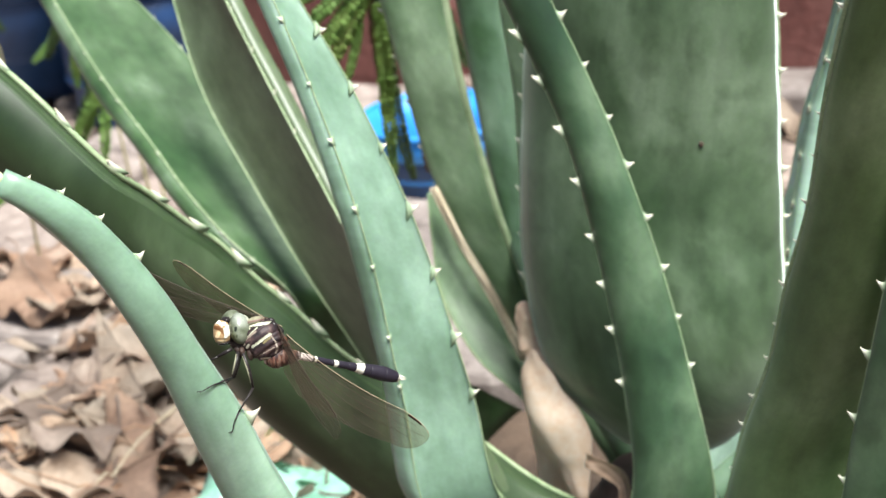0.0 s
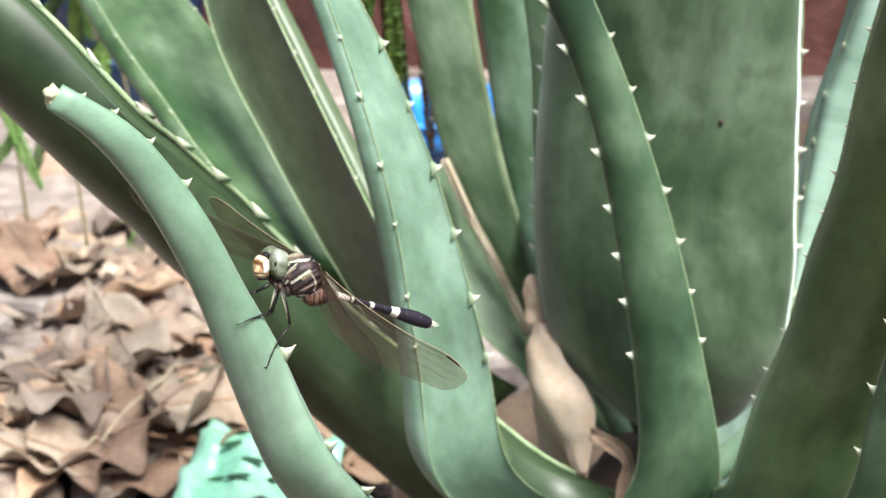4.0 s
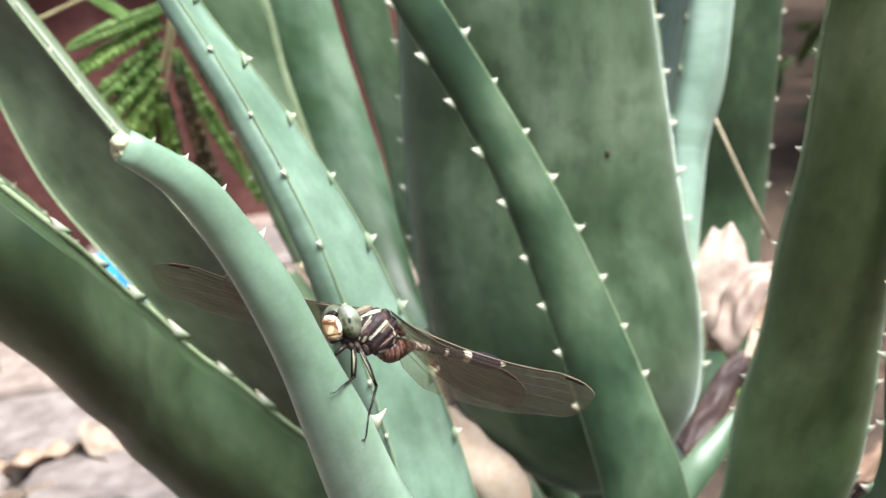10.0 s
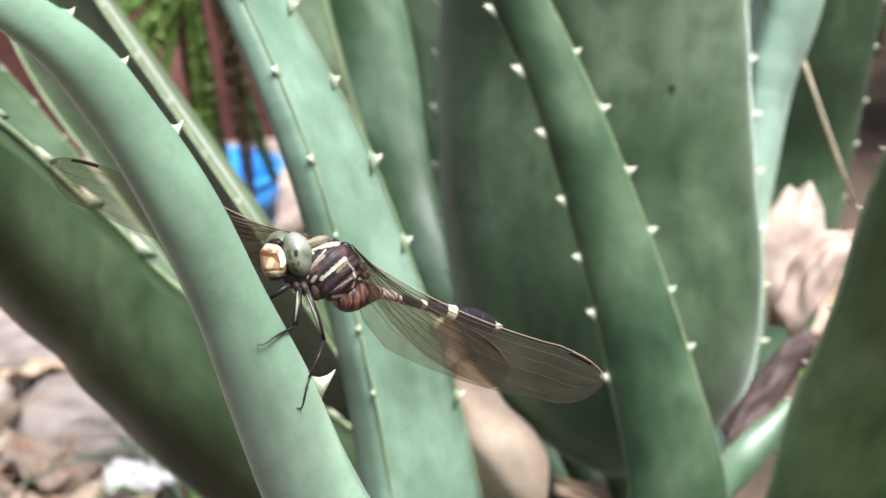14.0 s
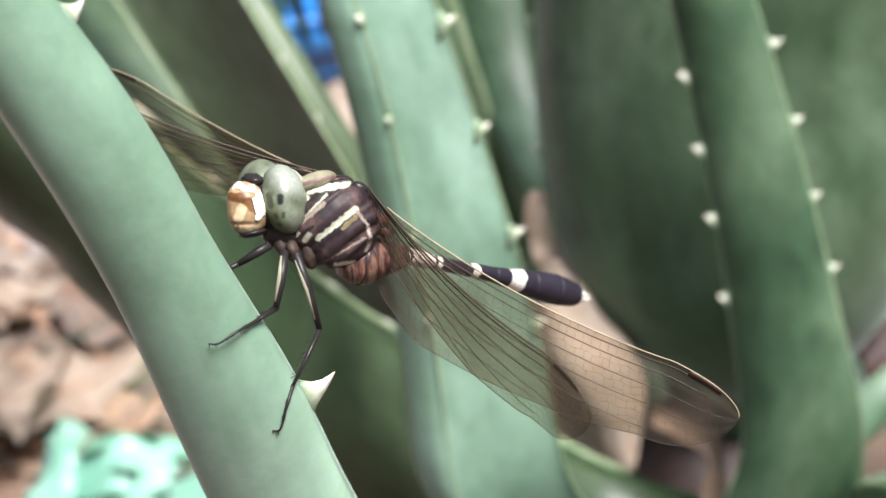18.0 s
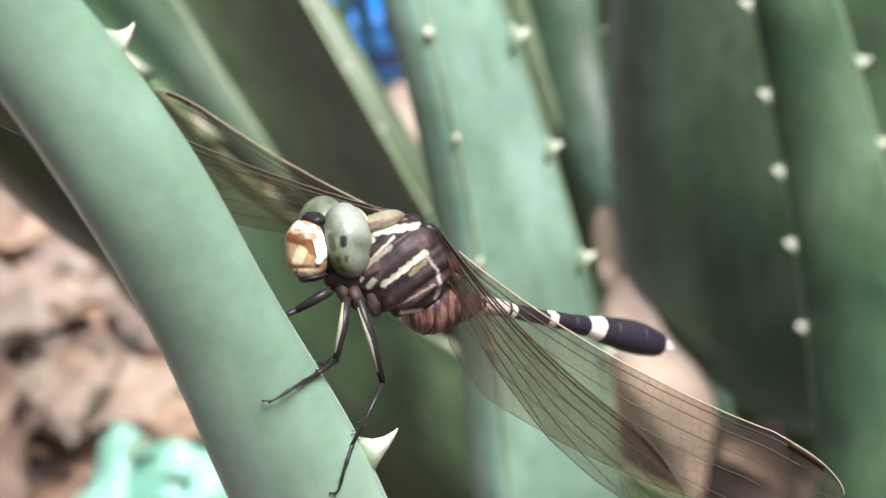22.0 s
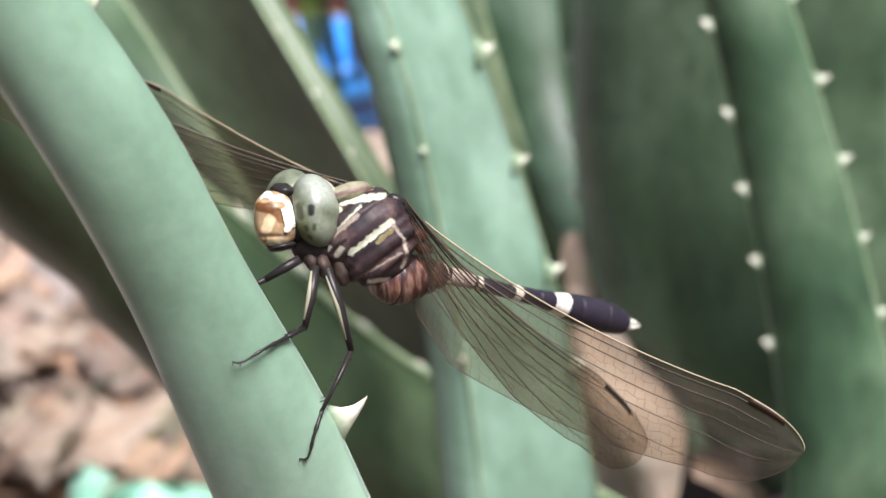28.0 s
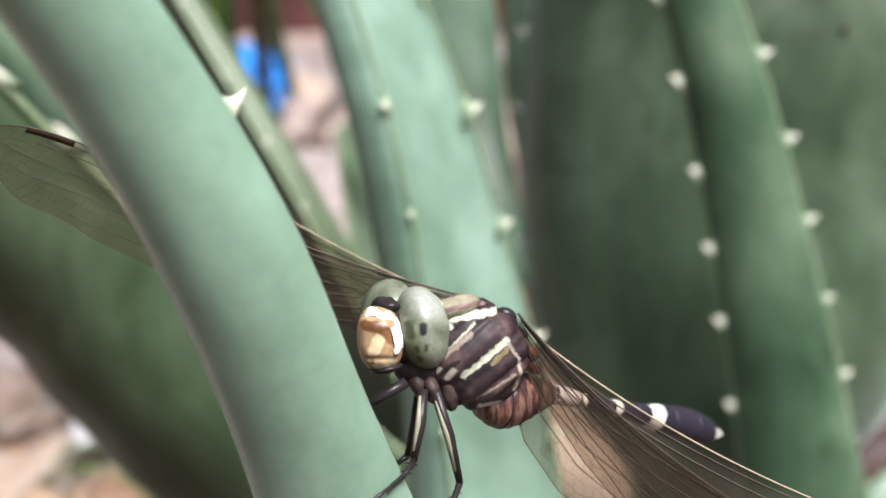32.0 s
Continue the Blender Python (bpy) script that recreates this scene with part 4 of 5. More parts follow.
part("vertex", blob((-4.25, 2.9, 1.55), ((1.15, 0.2, -0.1), (-0.4, 1.6, 0), (0, 0, 0.78)), 24, 16, lambda p, u: p + u * 0.18 * noise.noise(p * 2.2)), BLACK, head, "black crown with a few hairs")
FACE_C, FACE_A = Vector((-4.72, 1.9, -1.05)), (Vector((1.88, -0.25, 0.0)), Vector((0.35, 2.25, 0)), Vector((-0.18, 0.25, 2.72)))


def face_shape(p, u):
    """Blunter than an egg, with a bulging forehead and a folded lip."""
    k = 1 / max(abs(u.x) ** 2.8 + abs(u.y) ** 2.8 + abs(u.z) ** 2.8, 1e-6) ** (1 / 2.8)
    q = FACE_C + (p - FACE_C) * (0.45 + 0.55 * k) * 0.97
    front = max(0, -u.y)
    fold = 0.30 * math.exp(-(((q.z - 0.2) / 0.7) ** 2)) - 0.22 * math.exp(-(((q.z + 2.55) / 0.16) ** 2)) + 0.06 * noise.noise(q * 1.6)
    return q - Vector((0, fold * front, 0))


face = part("face", blob(FACE_C, FACE_A, 72, 60, face_shape), FACE, head, "cream yellow face with a tan patch")


def brow_band():
    """A raised, uneven band bent over the front of the face and down its side."""
    line = spline([(-6.05, 0.85, 0.2), (-5.5, 1.2, 0.36), (-5.0, 1.08, 0.34), (-4.6, 0.78, 0.26), (-4.1, 0.85, 0.44), (-3.6, 0.35, 0.52), (-3.32, -0.5, 0.48), (-3.22, -1.45, 0.42), (-3.5, -2.25, 0.18)], 44)
    inv = Matrix((FACE_A[0], FACE_A[1], FACE_A[2])).transposed().inverted()
    rings = []
    for i in range(len(line)):
        x, z, half = line[i]
        k = min(i + 1, len(line) - 1)
        t = Vector((line[k][0] - line[k - 1][0], 0, line[k][1] - line[k - 1][1])).normalized()
        side = Vector((-t.z, 0, t.x))
        half *= 1 + 0.3 * noise.noise((i * 0.45, 4.0, 0))
        ring = []
        for q in range(12):
            ang = 2 * math.pi * q / 12
            p = Vector((x, 0, z)) + side * half * math.cos(ang)
            # drop the point on to the face
            u0, du = inv @ (p - FACE_C), inv @ Vector((0, 1, 0))
            a, b, c = du.dot(du), 2 * u0.dot(du), u0.dot(u0) - 1
            y = (-b - math.sqrt(max(0.0, b * b - 4 * a * c))) / (2 * a)
            ring.append(mm(Vector((p.x, y - 0.26 - 0.10 * math.sin(ang), p.z))))
        rings.append(ring)
    bm = bmesh.new()
    skin_rings(bm, rings)
    return bm


part("brow", brow_band(), WHITE_MARK, head, "white brow band")
part("mouth", blob((-4.2, 1.9, -3.45), ((1.35, 0.1, 0.28), (-0.1, 1.7, 0), (-0.1, 0, 0.42)), 20, 12), BLACK, head, "dark mouth edge")
part("neck", blob((-1.2, 4.2, -3.6), ((2.3, 0.8, -0.5), (-0.6, 1.8, 0), (0.5, 0, 1.7)), 28, 18), UMBER, fly)

# thorax: a tall slanted barrel with pale oblique stripes
AX = Vector((0.80, 0.42, -0.42)).normalized()
UP = (Vector((0.42, 0.05, 0.90)) - AX * AX.dot(Vector((0.42, 0.05, 0.90)))).normalized()
SIDE = AX.cross(UP)
TC = Vector((3.3, 5.6, -2.6))


def thorax_shape(p, u):
    q = p - TC
    sq = 1 / max(abs(u.x) ** 2.6 + abs(u.y) ** 2.6 + abs(u.z) ** 2.6, 1e-6) ** (1 / 2.6)
    s = 0.62 * q.x - 0.79 * q.z
    groove = sum(d * math.exp(-(((s - c) / 0.28) ** 2)) for c, d in ((-3.3, 0.05), (-1.9, 0.07), (0.55, 0.05), (1.35, 0.03), (2.7, 0.06), (3.7, 0.05)))
    ridge = sum(0.03 * math.exp(-(((s - c) / 0.5) ** 2)) for c in (-2.6, -0.6, 2.0, 3.2))
    return TC + q * (0.55 + 0.45 * sq) * (1 + ridge - groove + 0.03 * noise.noise(q * 0.7))


COLLAR = stroked("collar_bands", [(0.3, (0.14, 0.11, 0.08)), (0.6, (0.26, 0.24, 0.16)), (0.8, (0.36, 0.34, 0.24))], 380, [(-0.4, 2.0, 2.6, 2.75, 0.12, (0.10, 0.06, 0.05)), (0.6, 1.2, 3.6, 1.9, 0.2, (0.16, 0.10, 0.085))], 0.5)
part("collar", blob((1.5, 4.9, 1.35), ((2.1, 0.2, 0.72), (-0.3, 2.4, 0), (-0.35, 0, 0.95)), 36, 24, lambda p, u: p + u * 0.12 * noise.noise(p * 1.5)), COLLAR, fly, "pale banded collar behind the head")
part("thorax", blob(TC, (AX * 4.6, SIDE * 3.6, UP * 4.45), 110, 84, thorax_shape), THORAX, fly, "dark brown thorax with pale oblique stripes")
for c, a in (((-1.6, 3.2, -4.8), 1.0), ((-0.5, 2.9, -5.2), 0.95), ((1.0, 3.8, -5.6), 1.2)):
    part("coxa", blob(c, ((a * 0.62, 0, 0.3 * a), (0, a, 0), (-0.35 * a, 0, a * 1.25)), 20, 14, lambda p, u: p + u * 0.25 * noise.noise(p * 1.3)), COXA, fly)
# wing roots
for c in ((5.9, 5.2, 0.7), (6.9, 5.6, -0.9), (7.9, 6.0, -2.4), (8.3, 6.6, -3.6), (4.2, 8.6, 1.4), (5.9, 9.4, -0.6)):
    part("wing_root", blob(c, ((0.85, 0.2, -0.45), (-0.1, 0.7, 0), (0.3, 0, 0.6)), 14, 10), BLACK if c[2] > -1.5 else RUST, fly)

# abdomen, ring by ring
ABD = [(8.6, 8.2, -5.6), (10.4, 9.4, -6.2), (13.0, 12.2, -7.0), (16.0, 15.3, -7.9), (19.0, 18.4, -8.7), (20.9, 20.6, -9.3), (23.0, 22.7, -9.95), (25.7, 25.4, -10.8), (28.1, 27.7, -11.65), (28.9, 28.4, -11.95)]


def segment(p, q, r0, r1, mats, rule=None, n=9, sides=22, bow=0.12):
    p, q = Vector(p), Vector(q)
    bm = bmesh.new()
    pts, rad = [], []
    for i in range(n):
        s = i / (n - 1)
        pts.append(mm(p.lerp(q, s)))
        rad.append(MM * (r0 + (r1 - r0) * s + bow * math.sin(math.pi * s) - 0.10 * (i in (0, n - 1))))
    tube(bm, pts, rad, sides)
    if rule:
        d = (q - p)
        painted(bm, lambda c: rule((c - p).dot(d) / d.length_squared, c))
    return bm


bm = bmesh.new()
base_line = spline([(3.9, 6.0, -6.5, 1.5), (5.4, 7.0, -6.6, 2.35), (7.2, 8.0, -6.3, 2.2), (8.8, 9.0, -6.25, 1.6), (10.3, 9.9, -6.2, 0.95)], 28)
tube(bm, [mm(p[:3]) for p in base_line], [p[3] * MM * (1 + 0.02 * math.cos(i * 1.55)) for i, p in enumerate(base_line)], 40)
base = part("abdomen_base", bm, RUSTY, fly, "swollen rusty brown abdomen base")
for k in (6, 11, 16, 21, 26):
    c, d = Vector(base_line[k][:3]), (Vector(base_line[min(k + 1, 27)][:3]) - Vector(base_line[k - 1][:3])).normalized()
    e1 = d.cross(Vector((0, 1, 0))).normalized()
    e2 = d.cross(e1)
    bm = bmesh.new()
    tube(bm, [mm(c + (e1 * math.cos(q) + e2 * math.sin(q)) * base_line[k][3] * 1.0) for q in (2 * math.pi * j / 36 for j in range(37))], 0.06 * MM, 6)
    part("abdomen_ring", bm, ABDOMEN_PALE if k == 26 else (RUST if k % 2 else UMBER), base)
# share of each ring that is white
marks = {1: (0.0, 0.85), 2: (0.0, 0.12), 3: (0.14, 0.38), 5: (-0.3, 0.42), 4: (0.72, 1.2), 8: (0.3, 1.1)}
radii = [1.0, 0.85, 0.68, 0.70, 0.84, 1.05, 1.48, 1.72, 1.35, 0.7]
for k in range(1, 9):
    span = marks.get(k)
    rule = (lambda s, c, span=span: 1 if span[0] < s < span[1] else 0) if span else None
    part("abdomen_segment", segment(ABD[k], ABD[k + 1], radii[k], radii[k + 1], None, rule, 26, bow=0.06), (INK, ABDOMEN_PALE if k == 1 else WHITE_MARK), fly, "ink black abdomen ring with white marks" if span else "")
for dx in (-0.28, 0.28):
    bm = bmesh.new()
    tube(bm, [mm((28.9 + dx * 0.3, 28.4, -11.8 + dx)), mm((29.6 + dx * 0.2, 29.0, -12.0 + dx)), mm((30.4, 29.6, -12.15 + dx * 0.3))], [0.34 * MM, 0.24 * MM, 0.04 * MM], 8)
    part("tail_clasp", bm, WHITE_MARK, fly, "pale pointed tail clasp")


# legs: thigh, shin with bristles, foot
def leg(points, arch=0.15, pale=True):
    coxa, knee, ankle, toe = [Vector(p) for p in points]
    bm = bmesh.new()
    mid = coxa.lerp(knee, 0.5) + Vector((0.15, 0, 0.1))
    tube(bm, [mm(coxa), mm(mid), mm(knee)], [0.44 * MM, 0.46 * MM, 0.30 * MM], 12)
    thigh = part("leg", bm, (BLACK), fly, "thin black leg gripping the leaf")
    if pale:
        bm = bmesh.new()
        o = Vector((-0.18, -0.28, 0.05))
        tube(bm, [mm(coxa.lerp(mid, 0.2) + o), mm(mid + o), mm(mid.lerp(knee, 0.75) + o)], [0.16 * MM, 0.25 * MM, 0.12 * MM], 8)
        part("thigh_stripe", bm, LEG_PALE, thigh)
    bm = bmesh.new()
    bow = knee.lerp(ankle, 0.5) + Vector((0.12, -0.1, 0.08))
    tube(bm, [mm(knee), mm(bow), mm(ankle)], [0.29 * MM, 0.22 * MM, 0.18 * MM], 8)
    part("shin", bm, BLACK, thigh)
    rng = random.Random(len(points) + int(knee.x * 100))
    d = (ankle - knee)
    for k in range(12):
        p = knee + d * (0.10 + 0.07 * k)
        q = p + d.normalized() * 0.5 + Vector((rng.choice((-1, 1)) * 0.6, -0.25, 0.1))
        bm = bmesh.new()
        tube(bm, [mm(p), mm(q)], [0.07 * MM, 0.02 * MM], 5)
        part("bristle", bm, BLACK, thigh)
    bm = bmesh.new()
    t1 = ankle.lerp(toe, 0.5) + Vector((0.15, -arch, 0.1))
    path = spline([tuple(ankle), tuple(t1), tuple(toe), tuple(toe + Vector((-0.5, -0.1, 0.1)))], 15)
    tube(bm, [mm(p) for p in path], [(0.2 - 0.009 * i + 0.05 * (i % 4 == 0)) * MM for i in range(15)], 8)
    for i in (3, 6, 9, 12, 14):
        p = Vector(path[i])
        tube(bm, [mm(p), mm(p + Vector((0.1 * (-1) ** i, -0.25, -0.32)))], [0.07 * MM, 0.02 * MM], 5)
    part("foot", bm, BLACK, thigh)


leg([(-0.2, 2.4, -5.4), (1.9, 3.6, -13.0), (-0.5, 1.22, -18.22), (-1.96, 0.83, -22.54)], 0.7)
leg([(-1.2, 2.2, -5.2), (-2.0, 1.0, -10.8), (-2.91, -3.42, -11.34), (-6.45, -6.89, -13.29)], 0.9)
leg([(-2.6, 2.2, -4.6), (-5.6, 1.6, -6.4), (-8.0, 1.8, -7.6), (-9.4, 1.4, -9.4)], pale=False)
leg([(-1.4, 4.0, -5.4), (-2.4, 3.8, -10.8), (-3.6, 3.6, -11.6), (-4.6, 3.6, -12.6)], pale=False)


# wings
def wing(root, tip, chord_dir, widths, label, hind=False, seed=1):
    root, tip = Vector(root), Vector(tip)
    s_dir = tip - root
    length = s_dir.length
    s_dir = s_dir / length
    ch = Vector(chord_dir)
    ch = (ch - s_dir * ch.dot(s_dir)).normalized()
    nr = s_dir.cross(ch)
    rng = random.Random(seed)
    n, k = 56, 22

    def lead(u):
        return 1.45 * math.sin(math.pi * min(u / 0.8, 1)) ** 0.8 + 0.25 * max(0, u - 0.85) / 0.15

    def width(u):
        w = np.interp(u, [p[0] for p in widths], [p[1] for p in widths])
        return w

    def at(u, v, lift=0.0):
        """A point at u along the wing and v from the front edge to the back edge, in mm."""
        fl = 0.12 * math.sin(v * 9 + u * 2) * (1 - u) + 0.03 * math.sin(v * 21) + 0.5 * u * u
        round_tip = math.sqrt(max(0.0, 1 - max(0, (u - 0.88) / 0.12) ** 2))
        w = width(u)
        c = lead(u) + w * (0.3 + (v - 0.3) * max(0.02, round_tip))
        return root + s_dir * (u * length) + ch * c + nr * (fl + lift)

    bm = bmesh.new()
    rings = [[mm(at(1 - (1 - i / n) ** 1.5, j / k)) for j in range(k + 1)] for i in range(n + 1)]
    skin_rings(bm, rings, close_ring=False)
    film = part("wing", bm, MEMBRANE, fly, label)
    film.visible_shadow = True

    def vein(name, pts, r, mat=VEIN, sides=5, tag=""):
        bm = bmesh.new()
        tube(bm, [mm(p) for p in pts], [r * MM * (1 - 0.45 * i / (len(pts) - 1)) for i in range(len(pts))], sides)
        return part(name, bm, mat, film, tag)

    vein("front_vein", [at(1 - (1 - i / 60) ** 1.5, 0.0) for i in range(61)], 0.10, VEIN_PALE if hind else VEIN, 6, "stiff front edge of the wing")
    vein("main_vein", [at(0.01 + 0.93 * i / 30, 0.06 + 0.02 * (1 - i / 30)) for i in range(31)], 0.085)
    vein("main_vein", [at(0.01 + 0.90 * i / 30, 0.13 + 0.06 * i / 30) for i in range(31)], 0.08)
    for a, b, e in ((0.24, 0.42, 0.97), (0.34, 0.66, 0.94), (0.46, 0.9, 0.8), (0.62, 0.97, 0.55)):
        vein("main_vein", [at(0.01 + e * i / 26, a + (b - a) * (i / 26) ** 1.3) for i in range(27)], 0.06)
    vein("back_vein", [at(1 - (1 - i / 60) ** 1.5, 1.0) for i in range(61)], 0.05)
    # the fine net of veins
    bm = bmesh.new()
    cross = [(u, v0, v1) for u in np.arange(0.05, 0.97, 0.022) for v0, v1 in ((0, 0.06), (0.06, 0.15))]
    rows = 9
    for i in range(1, 40):
        u = i / 41
        for j in range(rows):
            v0 = 0.15 + 0.85 * j / rows
            v1 = v0 + 0.85 / rows
            cross.append((u + 0.011 * (j % 2) + rng.uniform(-0.004, 0.004), v0, min(v1, 1.0)))
    for u, v0, v1 in cross:
        p, q = at(u, v0, 0.01), at(u + 0.006, v1, 0.01)
        tube(bm, [mm(p), mm(q)], 0.013 * MM, 3)
    for j in range(1, rows):
        v = 0.15 + 0.85 * j / rows
        tube(bm, [mm(at(0.12 + 0.84 * i / 30, v + 0.018 * (-1) ** i, 0.01)) for i in range(31)], 0.013 * MM, 3)
    tagged(part("vein_net", bm, VEIN, film, "fine net of wing veins"), kind="stuff")
    rings = [[mm(at(u, 0.0, l)), mm(at(u, 0.075, l))] for u in np.linspace(0.845, 0.935, 9) for l in (0.05,)]
    low = [[mm(at(u, 0.0, -0.06)), mm(at(u, 0.075, -0.06))] for u in np.linspace(0.845, 0.935, 9)]
    bm = bmesh.new()
    skin_rings(bm, [[a[0], a[1], b[1], b[0]] for a, b in zip(rings, low)])
    part("wing_spot", bm, STIGMA, film, "dark brown spot near the wing tip")
    return film


FORE = [(0, 2.2), (0.1, 4.2), (0.3, 6.4), (0.55, 7.8), (0.75, 7.8), (0.9, 7.2), (1.0, 6.0)]
HIND = [(0, 3.5), (0.06, 8.0), (0.2, 10.4), (0.4, 10.0), (0.65, 9.4), (0.85, 8.4), (1.0, 6.4)]
wing((6.8, 4.6, 0.9), (26.8, -17.8, -17.2), (0.1, 0.25, -0.95), FORE, "clear smoky wing with a fine net of veins", seed=1)
wing((8.6, 5.4, -1.2), (42.6, -1.8, -19.8), (-0.2, 0.3, -0.93), HIND, "clear smoky wing with a fine net of veins", hind=True, seed=2)
wing((4.6, 8.4, 1.8), (-35.5, 2.0, 17.4), (0.2, 0.5, -0.85), FORE, "clear smoky wing with a fine net of veins", seed=3)
wing((6.4, 9.4, 0.2), (-24.0, 21.0, 15.6), (0.3, 0.5, -0.8), HIND, "clear smoky wing with a fine net of veins", hind=True, seed=4)


# ---- the paving behind the aloe ----
def paver_mesh(name, lx, ly, h, seed):
    """A concrete paving stone with worn round edges."""
    rng = random.Random(seed)
    bm = bmesh.new()
    rings = []
    for z, inset in ((-0.03, 0.0), (h - 0.006, 0.0), (h - 0.002, 0.002), (h, 0.006)):
        ring = []
        for k in range(28):
            q = 2 * math.pi * k / 28
            co, si = math.cos(q), math.sin(q)
            s = 1 / max(abs(co), abs(si)) ** 0.86
            wob = 1 + rng.uniform(-0.008, 0.008)
            ring.append(((lx / 2 - inset) * max(-1, min(1, co * s)) * wob, (ly / 2 - inset) * max(-1, min(1, si * s)) * wob, z))
        rings.append(ring)
    skin_rings(bm, rings)
    return mesh_of(name, bm, PAVER, smooth=False)


pavement = tagged(new("pavement"), "weathered grey-pink paving stones strewn with leaves", "pavement", kind="structure")
rng = random.Random(5)
PAVER_MESHES = [paver_mesh("paving_stone", 0.196, 0.098, 0.010, s) for s in range(6)]
turn = radians(-9)
for j in range(10):
    for i in range(9):
        u, v = -1.05 + 0.205 * i + (0.102 if j % 2 else 0), 0.40 + 0.107 * j
        x = u * math.cos(turn) - (v - 0.8) * math.sin(turn)
        y = 0.8 + u * math.sin(turn) + (v - 0.8) * math.cos(turn)
        if (x > -0.06 and y < 0.72) or x > 0.08 or math.hypot(x - 0.03, y - 0.50) < 0.21:
            continue
        st = part("paving_stone", rng.choice(PAVER_MESHES), None, pavement)
        st.matrix_basis = pose(x, y, rng.uniform(-0.004, 0.001), rng.uniform(-1, 1), rng.uniform(-1, 1), math.degrees(turn) + rng.uniform(-1.5, 1.5))


# ---- dead leaves on the ground ----
def litter_mesh(name, length, width, curl, cup, wave, seed, mat):
    """A curled dry leaf with a raised midrib and a wavy, torn edge."""
    rng = random.Random(seed)
    n, k = 22, 10
    bm = bmesh.new()
    ph = rng.uniform(0, 9)
    top, low = [], []
    for i in range(n + 1):
        s = i / n
        w = width * (math.sin(math.pi * min(1, s * 1.02) ** 0.8) ** 0.8 * 0.5 + 0.004)
        a = curl * (s - 0.5)
        cy, cz = (length * math.sin(a) / max(curl, 0.01), length * (1 - math.cos(a)) / max(curl, 0.01))
        rt, rl = [], []
        for j in range(k + 1):
            v = -1 + 2 * j / k
            edge = 1 + 0.12 * noise.noise((s * 7, v * 2, ph)) * abs(v)
            z = cz + cup * w * v * v + wave * math.sin(s * 17 + ph + v * 2) * abs(v) ** 2 * width * 0.2 + 0.0012 * math.exp(-(v * 5) ** 2) + 0.003 * noise.noise((s * 4, v * 1.5, ph + 3))
            rt.append(Vector((v * w * edge, cy, z)))
            rl.append(Vector((v * w * edge, cy, z - 0.0005)))
        top.append(rt)
        low.append(rl[::-1])
    skin_rings(bm, [a + b for a, b in zip(top, low)])
    # the stalk and midrib, a mesh of their own
    e = top[0][k // 2]
    rib = bmesh.new()
    tube(rib, [top[i][k // 2] + Vector((0, 0, 0.0004)) for i in range(n - 2, -1, -2)] + [e, e + Vector((rng.uniform(-0.004, 0.004), -0.008, 0.002)), e + Vector((rng.uniform(-0.006, 0.006), -0.015, 0.001))], 0.0006, 5)
    stalk = mesh_of("stalk", rib, mat)
    me = mesh_of(name, bm, mat)
    zs = [v.co.z for v in me.vertices]
    for piece in (me, stalk):
        piece.transform(Matrix.Translation((0, 0, -min(zs))))
    return me, stalk


LITTER_MESHES = []
for s, (ln, wd, cu, cp, wv) in enumerate(((0.066, 0.034, 0.8, 0.25, 0.5), (0.052, 0.032, 0.4, 0.4, 0.4), (0.078, 0.038, 1.2, 0.2, 0.6), (0.046, 0.030, 0.3, -0.25, 0.5), (0.058, 0.030, 1.8, 0.7, 0.6), (0.070, 0.030, 0.5, 0.7, 0.5), (0.056, 0.038, 0.6, -0.35, 0.8), (0.042, 0.026, 1.1, 0.5, 0.4))):
    LITTER_MESHES.append((litter_mesh("dead_leaf", ln, wd, cu, cp, wv, s + 40, LITTER if s % 3 else LITTER_GREY), "grey-brown" if s % 3 == 0 else "light tan"))
rng = random.Random(21)


def strew(count, start, end, spread, pile, turn_most=24):
    """Dead leaves heaped along a line on the ground."""
    for _ in range(count):
        u = rng.random()
        off = (rng.gauss(0, 1), rng.gauss(0, 1))
        x, y = start[0] + (end[0] - start[0]) * u + off[0] * spread, start[1] + (end[1] - start[1]) * u + off[1] * spread
        if not (-1.2 < x < 0.5 and 0.49 < y < 1.3) or math.hypot(x - 0.03, y - 0.50) < 0.16:
            continue
        (me, stalk), hue = rng.choice(LITTER_MESHES)
        heap = pile * math.exp(-0.5 * (off[0] ** 2 + off[1] ** 2))
        ob = tagged(new("dead_leaf", me), hue + " curled dead leaf lying on the paving", "dead leaf", "dead leaves on the ground")
        ob.matrix_basis = pose(x, y, 0.006 + rng.uniform(0, 1) * heap, rng.uniform(-turn_most, turn_most), rng.uniform(-turn_most, turn_most) + (180 if rng.random() < 0.4 else 0), rng.uniform(0, 360)) @ Matrix.Scale(rng.uniform(0.7, 1.35), 4)
        part("stalk", stalk, None, ob)


strew(26, (-0.39, 0.83), (-0.28, 0.70), 0.022, 0.016)
strew(56, (-0.29, 0.70), (-0.19, 0.61), 0.026, 0.026)
strew(66, (-0.40, 0.60), (-0.19, 0.575), 0.032, 0.022)
strew(24, (-0.17, 0.60), (-0.09, 0.62), 0.028, 0.014)
strew(16, (-0.50, 0.64), (-0.40, 0.60), 0.03, 0.012)
strew(10, (-0.45, 1.0), (-0.05, 0.95), 0.08, 0.003)
strew(16, (0.05, 0.80), (0.25, 0.90), 0.11, 0.004)

